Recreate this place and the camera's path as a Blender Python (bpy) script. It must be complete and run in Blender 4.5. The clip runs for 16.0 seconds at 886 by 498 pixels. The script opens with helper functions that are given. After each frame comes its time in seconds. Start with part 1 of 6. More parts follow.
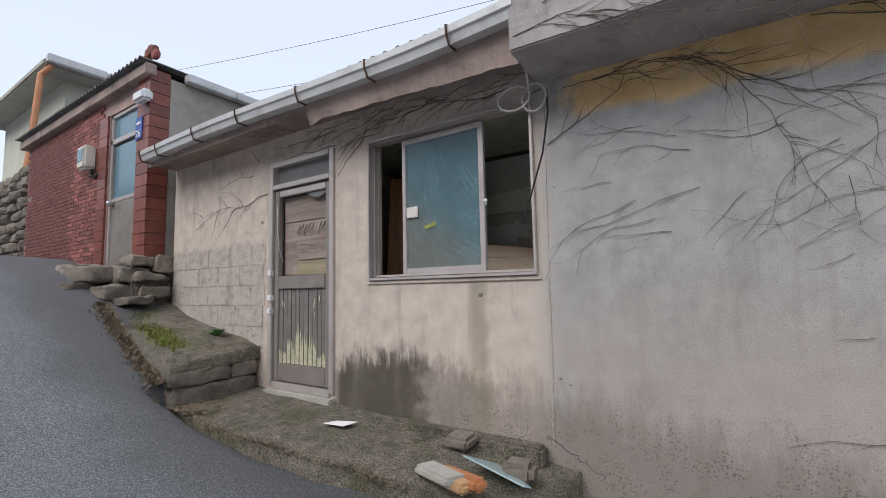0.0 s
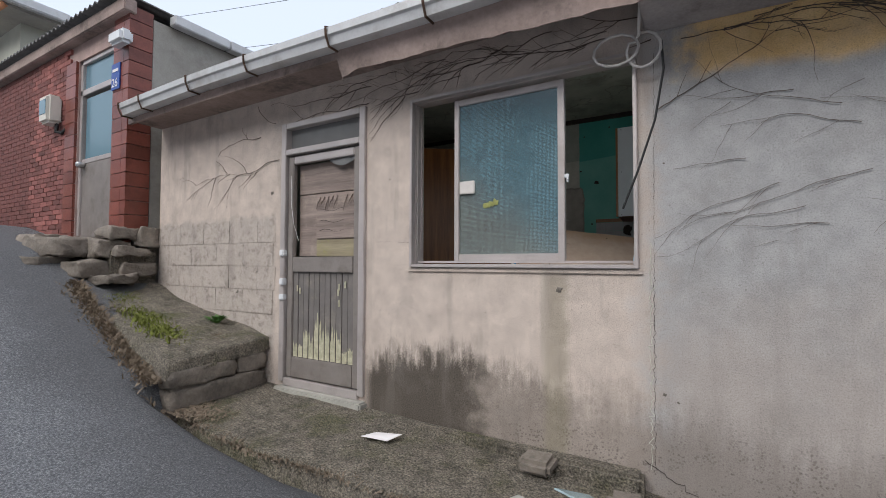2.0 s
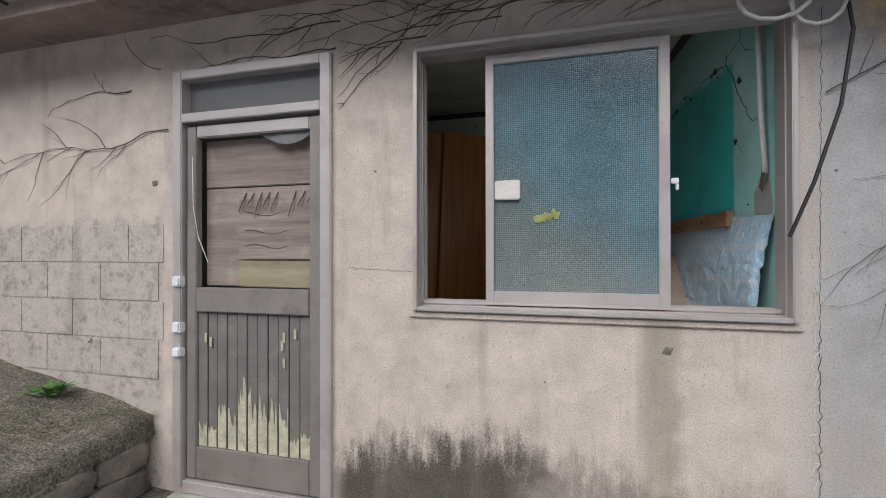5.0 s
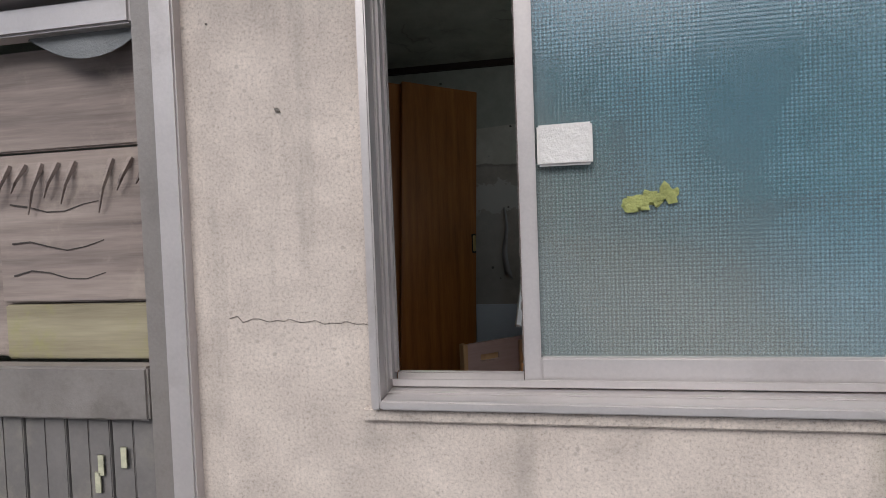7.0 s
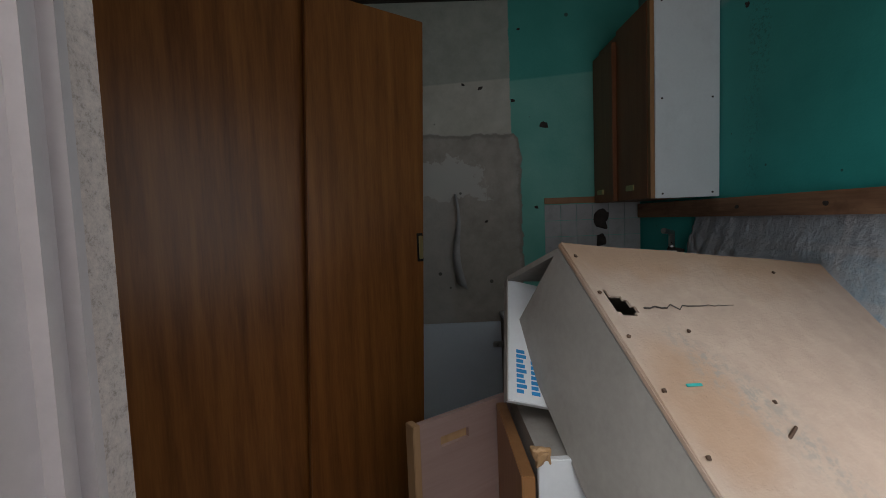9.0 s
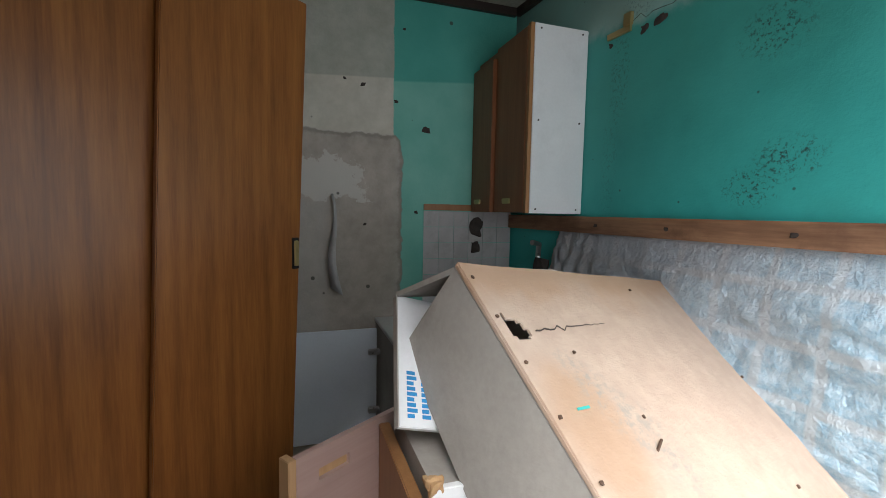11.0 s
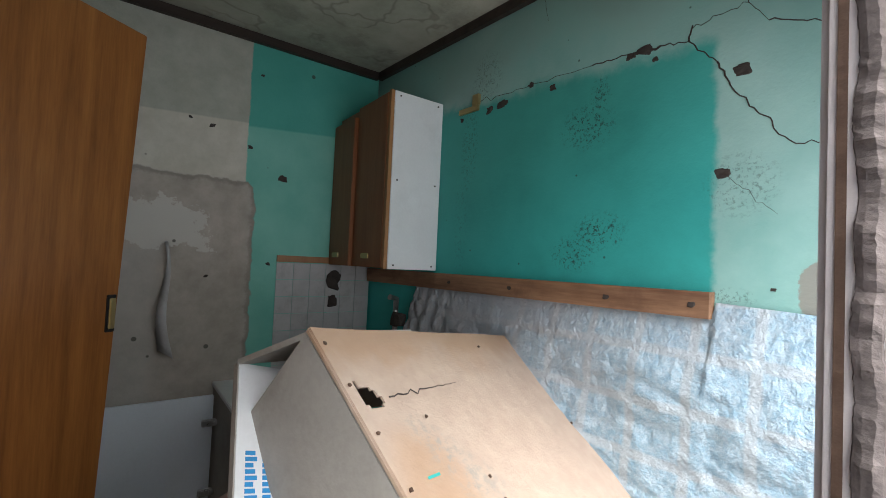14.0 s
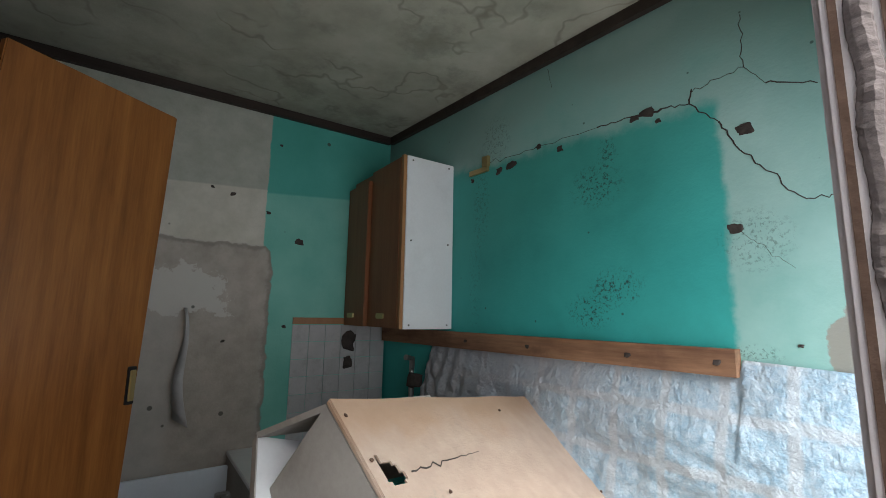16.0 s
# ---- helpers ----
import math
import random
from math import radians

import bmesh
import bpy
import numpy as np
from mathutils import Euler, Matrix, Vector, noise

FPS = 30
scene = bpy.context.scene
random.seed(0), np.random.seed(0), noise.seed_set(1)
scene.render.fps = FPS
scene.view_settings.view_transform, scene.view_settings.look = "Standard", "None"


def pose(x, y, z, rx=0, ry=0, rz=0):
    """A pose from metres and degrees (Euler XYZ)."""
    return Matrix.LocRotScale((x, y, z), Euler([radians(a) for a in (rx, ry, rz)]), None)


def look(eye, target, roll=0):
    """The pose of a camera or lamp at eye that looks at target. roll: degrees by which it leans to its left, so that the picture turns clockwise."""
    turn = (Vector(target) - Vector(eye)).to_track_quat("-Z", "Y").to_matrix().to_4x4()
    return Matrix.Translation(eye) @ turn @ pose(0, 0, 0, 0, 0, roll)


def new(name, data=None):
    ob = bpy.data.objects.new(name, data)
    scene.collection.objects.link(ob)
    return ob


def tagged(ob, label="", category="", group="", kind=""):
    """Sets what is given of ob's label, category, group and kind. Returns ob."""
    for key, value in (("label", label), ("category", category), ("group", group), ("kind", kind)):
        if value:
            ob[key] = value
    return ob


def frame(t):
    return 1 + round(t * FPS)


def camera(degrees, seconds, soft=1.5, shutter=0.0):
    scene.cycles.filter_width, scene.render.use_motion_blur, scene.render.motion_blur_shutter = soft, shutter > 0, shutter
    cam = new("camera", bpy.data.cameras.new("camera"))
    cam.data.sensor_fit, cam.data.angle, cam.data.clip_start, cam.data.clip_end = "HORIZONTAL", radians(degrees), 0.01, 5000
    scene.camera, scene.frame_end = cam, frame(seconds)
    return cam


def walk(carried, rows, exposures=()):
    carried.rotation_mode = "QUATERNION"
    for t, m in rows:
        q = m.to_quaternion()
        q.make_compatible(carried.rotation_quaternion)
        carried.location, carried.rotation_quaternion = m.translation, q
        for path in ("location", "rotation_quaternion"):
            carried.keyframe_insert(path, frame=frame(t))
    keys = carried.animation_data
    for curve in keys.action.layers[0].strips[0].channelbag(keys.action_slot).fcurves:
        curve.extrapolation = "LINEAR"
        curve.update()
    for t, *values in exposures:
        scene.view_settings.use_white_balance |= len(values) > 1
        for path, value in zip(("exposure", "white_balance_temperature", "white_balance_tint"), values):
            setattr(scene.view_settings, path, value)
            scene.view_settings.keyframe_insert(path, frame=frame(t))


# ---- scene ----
cam = camera(90.2, 16.0, 0.9)
PATH = [
    (0, (0.376, 0.099, 1.745), (-0.723, 1.76, 1.925), -1.2),
    (0.5, (0.196, 0.122, 1.775), (-0.916, 1.775, 1.96), -1.2),
    (1, (-0.011, 0.081, 1.825), (-1.1, 1.751, 1.984), -1.4),
    (1.5, (-0.139, 0.098, 1.843), (-1.212, 1.782, 1.954), -0.6),
    (2, (-0.365, 0.246, 1.84), (-1.374, 1.971, 1.909), 0.2),
    (2.5, (-0.528, 0.341, 1.921), (-1.509, 2.083, 1.965), 0.7),
    (3, (-0.78, 0.404, 1.931), (-1.676, 2.192, 1.959), 0.6),
    (3.5, (-0.979, 0.476, 2.006), (-1.741, 2.325, 1.98), 0.9),
    (3.7, (-1.041, 0.535, 2.005), (-1.754, 2.403, 1.967), 0.8),
    (5.8, (-1.619, 1.219, 2.107), (-2.038, 3.175, 2.151), -1.1),
    (6, (-1.65, 1.333, 2.107), (-2.04, 3.294, 2.154), -1.4),
    (6.5, (-1.679, 1.584, 2.167), (-2.038, 3.551, 2.151), -2.1),
    (7, (-1.771, 1.841, 2.156), (-2.06, 3.82, 2.103), -2.1),
    (7.5, (-1.853, 2.062, 2.209), (-2.058, 4.05, 2.148), -1.8),
    (8, (-1.871, 2.326, 2.2), (-2.049, 4.317, 2.147), -2.4),
    (10.3, (-1.951, 2.734, 2.248), (-1.488, 4.664, 2.003), 0.1),
    (10.5, (-1.955, 2.735, 2.248), (-1.439, 4.653, 2.011), 0.3),
    (11, (-1.959, 2.731, 2.268), (-1.326, 4.621, 2.103), 1.1),
    (11.5, (-1.96, 2.733, 2.277), (-1.226, 4.591, 2.174), 1.7),
    (12, (-1.962, 2.737, 2.282), (-1.124, 4.551, 2.208), 2.2),
    (12.5, (-1.96, 2.741, 2.285), (-1.02, 4.505, 2.223), 2.6),
    (13, (-1.955, 2.738, 2.289), (-0.92, 4.449, 2.253), 2.7),
    (13.5, (-1.951, 2.734, 2.293), (-0.829, 4.39, 2.292), 2.9),
    (14, (-1.951, 2.726, 2.306), (-0.769, 4.338, 2.373), 2.6),
    (14.5, (-1.956, 2.724, 2.318), (-0.77, 4.329, 2.453), 2.2),
    (15, (-1.962, 2.725, 2.329), (-0.787, 4.332, 2.527), 1.9),
    (15.5, (-1.968, 2.723, 2.337), (-0.817, 4.337, 2.6), 1.4),
    (16, (-1.974, 2.722, 2.339), (-0.85, 4.35, 2.633), 1.0),
]
EXP_OUT, EXP_IN, SKY, SUN, DAY = 0.93, 2.98, 0.122, 1.0, 1.0
CLOUD = (4.6, 4.85, 5.3, 1)
walk(cam, [(t, look(eye, target, roll)) for t, eye, target, roll in PATH],
     [(0.0, EXP_OUT - 0.08, 6250, 10), (2.0, EXP_OUT - 0.02, 6250, 10), (3.7, EXP_OUT + 0.05, 6250, 10), (6.0, EXP_OUT + 0.15, 6120, 10), (7.0, EXP_OUT + 0.12, 6120, 10), (8.2, EXP_OUT + 0.04, 6120, 10), (10.2, EXP_IN, 6250, 10), (13.0, EXP_IN, 6250, 10), (16.0, EXP_IN - 0.1, 6250, 10)])

# ---- world and light: a bright overcast winter day ----
world = bpy.data.worlds.new("overcast_sky")
scene.world = world
world.use_nodes = True
wn = world.node_tree
sky = wn.nodes.new("ShaderNodeTexSky")
sky.sky_type = "NISHITA"
sky.sun_disc = False
sky.sun_elevation = radians(46)
sky.sun_rotation = radians(159)
sky.dust_density = 4.0
sky.ozone_density = 1.5
cloud = wn.nodes.new("ShaderNodeMix")
cloud.data_type = "RGBA"
cloud.inputs[0].default_value = 0.72
cloud.inputs[7].default_value = CLOUD
wn.links.new(sky.outputs[0], cloud.inputs[6])
wn.links.new(cloud.outputs[2], wn.nodes["Background"].inputs[0])
wn.nodes["Background"].inputs[1].default_value = SKY
sun_data = bpy.data.lights.new("sun", "SUN")
sun_data.energy, sun_data.angle, sun_data.color = SUN, radians(35), (1.0, 0.96, 0.9)
sun = new("sun", sun_data)
sun.matrix_world = look((0, 0, 20), (7.0, 18.0, 0))
# area lamp added inside the window opening to boost the sky's light indoors
day = bpy.data.lights.new("window_daylight", "AREA")
day.shape, day.size, day.size_y, day.energy, day.color = "RECTANGLE", 1.3, 1.0, DAY, (1.0, 0.99, 0.98)
day_ob = new("window_daylight", day)
day.spread = radians(170)
day_ob.matrix_world = pose(-1.345, 2.853, 2.36, 90, 0, 0)


# ---- materials ----
def ramp(nt, fac, stops):
    r = nt.nodes.new("ShaderNodeValToRGB")
    el = r.color_ramp.elements
    while len(el) < len(stops):
        el.new(0.5)
    for e, (p, c) in zip(el, stops):
        e.position, e.color = p, (c[0], c[1], c[2], 1)
    nt.links.new(fac, r.inputs[0])
    return r.outputs[0]


def noise_tex(nt, vec, scale, detail=6, rough=0.6):
    n = nt.nodes.new("ShaderNodeTexNoise")
    n.inputs["Scale"].default_value, n.inputs["Detail"].default_value = scale, detail
    n.inputs["Roughness"].default_value = rough
    nt.links.new(vec, n.inputs["Vector"])
    return n.outputs["Fac"]


def calc(nt, op, a, b=None, c=None, clamp=False):
    m = nt.nodes.new("ShaderNodeMath")
    m.operation, m.use_clamp = op, clamp
    for i, v in enumerate((a, b, c)):
        if v is None:
            continue
        if isinstance(v, (int, float)):
            m.inputs[i].default_value = v
        else:
            nt.links.new(v, m.inputs[i])
    return m.outputs[0]


def step(nt, v, lo, hi):
    m = nt.nodes.new("ShaderNodeMapRange")
    m.interpolation_type = "SMOOTHSTEP"
    nt.links.new(v, m.inputs[0])
    m.inputs[1].default_value, m.inputs[2].default_value = lo, hi
    return m.outputs[0]


def blend(nt, fac, a, b, kind="MIX"):
    m = nt.nodes.new("ShaderNodeMix")
    m.data_type, m.blend_type = "RGBA", kind
    for sock, v in ((m.inputs[0], fac), (m.inputs[6], a), (m.inputs[7], b)):
        if isinstance(v, (int, float)):
            sock.default_value = v
        elif isinstance(v, tuple):
            sock.default_value = (v[0], v[1], v[2], 1)
        else:
            nt.links.new(v, sock)
    return m.outputs[2]


def shader(name, rough=0.8, metal=0.0, spec=0.4):
    m = bpy.data.materials.new(name)
    m.use_nodes = True
    nt = m.node_tree
    p = nt.nodes["Principled BSDF"]
    p.inputs["Roughness"].default_value, p.inputs["Metallic"].default_value = rough, metal
    p.inputs["Specular IOR Level"].default_value = spec
    return m, nt, p


def bump(nt, p, height, strength=0.4, dist=0.01):
    b = nt.nodes.new("ShaderNodeBump")
    b.inputs["Strength"].default_value, b.inputs["Distance"].default_value = strength, dist
    nt.links.new(height, b.inputs["Height"])
    nt.links.new(b.outputs[0], p.inputs["Normal"])


def where(nt, local=False):
    g = nt.nodes.new("ShaderNodeTexCoord" if local else "ShaderNodeNewGeometry")
    vec = g.outputs["Object"] if local else g.outputs["Position"]
    s = nt.nodes.new("ShaderNodeSeparateXYZ")
    nt.links.new(vec, s.inputs[0])
    return vec, s.outputs[0], s.outputs[1], s.outputs[2]


def plain(name, colour, rough=0.7, metal=0.0, vary=0.25, scale=6.0, grain=90.0, relief=0.15, dirt=None, dirt_amount=0.4, local=False, piece=0.0):
    """A worn surface: two scales of mottling, fine relief and optional dirt patches."""
    m, nt, p = shader(name, rough, metal)
    vec, x, y, z = where(nt, local)
    big, fine = noise_tex(nt, vec, scale), noise_tex(nt, vec, grain, 4)
    lo, hi = tuple(c * (1 - vary) for c in colour), tuple(min(1, c * (1 + vary)) for c in colour)
    col = ramp(nt, calc(nt, "ADD", calc(nt, "MULTIPLY", big, 0.65), calc(nt, "MULTIPLY", fine, 0.35)), [(0.3, lo), (0.7, hi)])
    if dirt:
        d = step(nt, noise_tex(nt, vec, scale * 0.6, 9, 0.7), 0.5, 0.68)
        col = blend(nt, calc(nt, "MULTIPLY", d, dirt_amount), col, dirt)
    if piece:
        info = nt.nodes.new("ShaderNodeObjectInfo")
        col = blend(nt, 1.0, col, ramp(nt, info.outputs["Random"], [(0, (1 - piece,) * 3), (1, (1.0, 1.0, 1.0))]), "MULTIPLY")
    nt.links.new(col, p.inputs["Base Color"])
    nt.links.new(calc(nt, "ADD", rough - 0.1, calc(nt, "MULTIPLY", fine, 0.2)), p.inputs["Roughness"])
    if relief:
        bump(nt, p, calc(nt, "ADD", fine, calc(nt, "MULTIPLY", big, 2.0)), relief, 0.01)
    return m


def wood(name, dark, light, rough=0.45, axis=2, freq=22.0, local=True, wear=None):
    """Veneer or board with grain along one axis."""
    m, nt, p = shader(name, rough)
    vec, x, y, z = where(nt, local)
    mp = nt.nodes.new("ShaderNodeMapping")
    sc = [1.0, 1.0, 1.0]
    sc[axis] = 0.06
    mp.inputs["Scale"].default_value = sc
    nt.links.new(vec, mp.inputs["Vector"])
    g, g2, big = noise_tex(nt, mp.outputs[0], freq, 5, 0.55), noise_tex(nt, mp.outputs[0], freq * 7, 3), noise_tex(nt, vec, 2.0, 3)
    k = calc(nt, "ADD", calc(nt, "MULTIPLY", g, 0.6), calc(nt, "ADD", calc(nt, "MULTIPLY", g2, 0.25), calc(nt, "MULTIPLY", big, 0.15)))
    col = ramp(nt, k, [(0.32, dark), (0.68, light)])
    if wear:
        col = blend(nt, calc(nt, "MULTIPLY", step(nt, noise_tex(nt, vec, 5, 9, 0.7), 0.5, 0.7), 0.7), col, wear)
    nt.links.new(col, p.inputs["Base Color"])
    bump(nt, p, k, 0.12, 0.004)
    return m


def facade_material():
    m, nt, p = shader("cement_render", 0.92)
    vec, x, y, z = where(nt)
    big, mid, fine = noise_tex(nt, vec, 1.3, 8, 0.65), noise_tex(nt, vec, 7, 8, 0.65), noise_tex(nt, vec, 110, 4)
    warm = ramp(nt, mid, [(0.3, (0.415, 0.352, 0.305)), (0.7, (0.595, 0.508, 0.44))])
    grey = ramp(nt, mid, [(0.3, (0.27, 0.268, 0.266)), (0.7, (0.385, 0.38, 0.375))])
    wob = calc(nt, "MULTIPLY_ADD", mid, 0.5, -0.25)
    col = blend(nt, step(nt, calc(nt, "ADD", x, wob), -0.72, -0.45), warm, grey)
    # pale warm lower part of the newer wall
    low = calc(nt, "MULTIPLY", step(nt, calc(nt, "ADD", z, calc(nt, "MULTIPLY_ADD", big, 1.4, -0.7)), 2.0, 1.2), step(nt, x, -0.65, -0.4))
    col = blend(nt, calc(nt, "MULTIPLY", low, 0.6), col, (0.39, 0.33, 0.285))
    # remains of ochre paint below the concrete eave
    och = calc(nt, "MULTIPLY", step(nt, calc(nt, "ADD", calc(nt, "MULTIPLY_ADD", x, 0.03, z), calc(nt, "MULTIPLY_ADD", big, 0.34, -0.17)), 2.70, 2.80), step(nt, calc(nt, "ADD", x, wob), -0.5, -0.3))
    col = blend(nt, calc(nt, "MULTIPLY", och, 0.9), col, ramp(nt, mid, [(0.3, (0.56, 0.35, 0.13)), (0.7, (0.72, 0.50, 0.24))]))
    # damp, mouldy patch under the window
    tall = nt.nodes.new("ShaderNodeMapping")
    tall.inputs["Scale"].default_value = (1.0, 1.0, 0.2)
    nt.links.new(vec, tall.inputs["Vector"])
    lick = noise_tex(nt, tall.outputs[0], 22, 6, 0.65)
    edge = calc(nt, "ADD", z, calc(nt, "ADD", calc(nt, "MULTIPLY_ADD", mid, 0.18, -0.09), calc(nt, "ADD", calc(nt, "MULTIPLY_ADD", fine, 0.2, -0.1), calc(nt, "MULTIPLY_ADD", lick, 0.4, -0.2))))
    drop = calc(nt, "MULTIPLY_ADD", calc(nt, "ABSOLUTE", calc(nt, "ADD", x, 1.75)), 0.22, edge)
    damp = calc(nt, "MULTIPLY", step(nt, drop, 1.40, 1.20), calc(nt, "MULTIPLY", step(nt, x, -2.5, -2.36), step(nt, calc(nt, "ADD", x, wob), -0.6, -1.3)))
    damp = calc(nt, "MULTIPLY", damp, calc(nt, "MULTIPLY_ADD", step(nt, calc(nt, "ADD", x, wob), -1.4, -1.68), 0.42, 0.55))
    col = blend(nt, calc(nt, "MULTIPLY", damp, 0.95), col, ramp(nt, fine, [(0.35, (0.025, 0.02, 0.014)), (0.7, (0.085, 0.072, 0.056))]))
    # grey scum at the foot of the newer wall
    foot = calc(nt, "MULTIPLY", step(nt, calc(nt, "ADD", edge, calc(nt, "MULTIPLY", x, 0.1)), 1.2, 0.85), step(nt, x, -1.4, -0.6))
    col = blend(nt, calc(nt, "MULTIPLY", foot, 0.65), col, (0.17, 0.145, 0.125))
    # black mould specks towards the ground on both sides of the joint
    dots = nt.nodes.new("ShaderNodeTexVoronoi")
    dots.inputs["Scale"].default_value = 70
    nt.links.new(vec, dots.inputs["Vector"])
    peppered = calc(nt, "MULTIPLY", calc(nt, "MULTIPLY", step(nt, dots.outputs["Distance"], 0.42, 0.3), step(nt, noise_tex(nt, vec, 9, 6, 0.7), 0.42, 0.6)), calc(nt, "MULTIPLY", step(nt, edge, 1.25, 0.8), step(nt, x, -1.7, -1.2)))
    col = blend(nt, calc(nt, "MULTIPLY", peppered, 0.6), col, (0.08, 0.065, 0.055))
    # thin green run below the sill
    run = calc(nt, "MULTIPLY", step(nt, calc(nt, "ABSOLUTE", calc(nt, "ADD", calc(nt, "MULTIPLY_ADD", mid, 0.1, x), 1.02)), 0.1, 0.03), step(nt, z, 1.83, 1.75))
    col = blend(nt, calc(nt, "MULTIPLY", run, 0.45), col, (0.2, 0.18, 0.11))
    # bare, dirty block work at the far end
    blk = calc(nt, "MULTIPLY", step(nt, calc(nt, "ADD", z, calc(nt, "MULTIPLY_ADD", mid, 0.22, -0.11)), 2.27, 2.2), step(nt, x, -3.38, -3.45))
    col = blend(nt, calc(nt, "MULTIPLY", blk, 0.6), col, ramp(nt, noise_tex(nt, vec, 18, 9, 0.75), [(0.36, (0.09, 0.08, 0.07)), (0.5, (0.37, 0.335, 0.30))]))
    # dark specks and soot
    sp = nt.nodes.new("ShaderNodeTexVoronoi")
    sp.inputs["Scale"].default_value = 34
    nt.links.new(vec, sp.inputs["Vector"])
    spots = calc(nt, "MULTIPLY", step(nt, sp.outputs["Distance"], 0.2, 0.1), step(nt, noise_tex(nt, vec, 3.5, 4), 0.5, 0.6))
    col = blend(nt, calc(nt, "MULTIPLY", spots, 0.3), col, (0.10, 0.085, 0.07))
    soot = step(nt, noise_tex(nt, vec, 2.4, 9, 0.7), 0.52, 0.75)
    col = blend(nt, calc(nt, "MULTIPLY", soot, 0.35), col, (0.22, 0.20, 0.18))
    grit = noise_tex(nt, vec, 150, 5, 0.85)
    col = blend(nt, 1.0, col, ramp(nt, grit, [(0.34, (0.6, 0.58, 0.56)), (0.46, (1.0, 1.0, 1.0)), (0.66, (1.25, 1.25, 1.24))]), "MULTIPLY")
    runs = nt.nodes.new("ShaderNodeMapping")
    runs.inputs["Scale"].default_value = (1.0, 1.0, 0.12)
    nt.links.new(vec, runs.inputs["Vector"])
    col = blend(nt, calc(nt, "MULTIPLY", step(nt, noise_tex(nt, runs.outputs[0], 7, 6, 0.6), 0.52, 0.68), 0.28), col, (0.20, 0.175, 0.15))
    nt.links.new(col, p.inputs["Base Color"])
    h = calc(nt, "ADD", calc(nt, "MULTIPLY", fine, 0.5), calc(nt, "ADD", calc(nt, "MULTIPLY", mid, 1.2), calc(nt, "MULTIPLY", blk, calc(nt, "MULTIPLY", noise_tex(nt, vec, 30, 8), 2.0))))
    bump(nt, p, h, 0.2, 0.01)
    return m


def teal_wall_material():
    """Side wall: old paint faded outside the square once covered by a cupboard, mould in clusters."""
    m, nt, p = shader("teal_paint", 0.6)
    vec, x, y, z = where(nt)
    big, mid, fine = noise_tex(nt, vec, 2.2, 7), noise_tex(nt, vec, 9, 8, 0.65), noise_tex(nt, vec, 120, 3)
    pale = ramp(nt, big, [(0.3, (0.20, 0.42, 0.38)), (0.7, (0.38, 0.58, 0.54))])
    rich = ramp(nt, big, [(0.32, (0.03, 0.29, 0.26)), (0.68, (0.05, 0.47, 0.44))])
    wob = calc(nt, "MULTIPLY_ADD", mid, 0.06, -0.03)
    inside = calc(nt, "MULTIPLY", step(nt, calc(nt, "ADD", y, wob), 3.25, 3.275),
                  step(nt, calc(nt, "ADD", calc(nt, "MULTIPLY_ADD", y, -0.06, z), calc(nt, "MULTIPLY", wob, 2.0)), 2.80, 2.74))
    # light falloff painted in: the rich paint dulls upwards and towards the back
    light_fall = step(nt, calc(nt, "ADD", calc(nt, "MULTIPLY_ADD", y, 0.22, z), calc(nt, "MULTIPLY_ADD", big, 0.8, -0.4)), 3.1, 3.75)
    rich = blend(nt, calc(nt, "MULTIPLY", light_fall, 0.55), rich, (0.07, 0.34, 0.28))
    col = blend(nt, inside, pale, rich)
    # cloudy darker tone towards the top
    top = step(nt, calc(nt, "ADD", z, calc(nt, "MULTIPLY_ADD", big, 0.9, -0.45)), 2.95, 3.35)
    col = blend(nt, calc(nt, "MULTIPLY", top, 0.5), col, (0.10, 0.17, 0.14))
    # bare brown plaster near the window
    bare = step(nt, calc(nt, "ADD", calc(nt, "ADD", calc(nt, "POWER", calc(nt, "MULTIPLY", calc(nt, "SUBTRACT", y, 3.0), 12.0), 2.0), calc(nt, "POWER", calc(nt, "MULTIPLY", calc(nt, "ABSOLUTE", calc(nt, "SUBTRACT", z, 2.28)), 9.0), 2.0)), calc(nt, "MULTIPLY_ADD", mid, 2.4, -1.2)), 0.8, 0.65)
    col = blend(nt, calc(nt, "MULTIPLY", bare, 0.85), col, (0.26, 0.23, 0.20))
    smut = noise_tex(nt, vec, 80, 9, 0.8)
    for cy, cz, ry, rz, k in ((3.70, 2.36, 0.10, 0.07, 0.9), (3.60, 2.44, 0.11, 0.07, 0.9), (3.66, 2.80, 0.12, 0.09, 0.8), (3.615, 2.91, 0.04, 0.07, 0.8), (3.22, 2.25, 0.07, 0.03, 0.6), (4.24, 2.84, 0.06, 0.22, 0.45), (4.28, 2.5, 0.05, 0.3, 0.3), (4.15, 3.12, 0.1, 0.12, 0.5), (3.2, 2.55, 0.1, 0.1, 0.5)):
        r = calc(nt, "ADD", calc(nt, "POWER", calc(nt, "MULTIPLY", calc(nt, "ABSOLUTE", calc(nt, "SUBTRACT", y, cy)), 1 / ry), 2.0), calc(nt, "POWER", calc(nt, "ABSOLUTE", calc(nt, "MULTIPLY", calc(nt, "SUBTRACT", z, cz), 1 / rz)), 2.0))
        k = calc(nt, "MULTIPLY", calc(nt, "MULTIPLY", step(nt, r, 1.2, 0.0), step(nt, smut, 0.52, 0.58)), k)
        col = blend(nt, k, col, (0.02, 0.03, 0.025))
    sp = nt.nodes.new("ShaderNodeTexVoronoi")
    sp.inputs["Scale"].default_value = 9
    nt.links.new(vec, sp.inputs["Vector"])
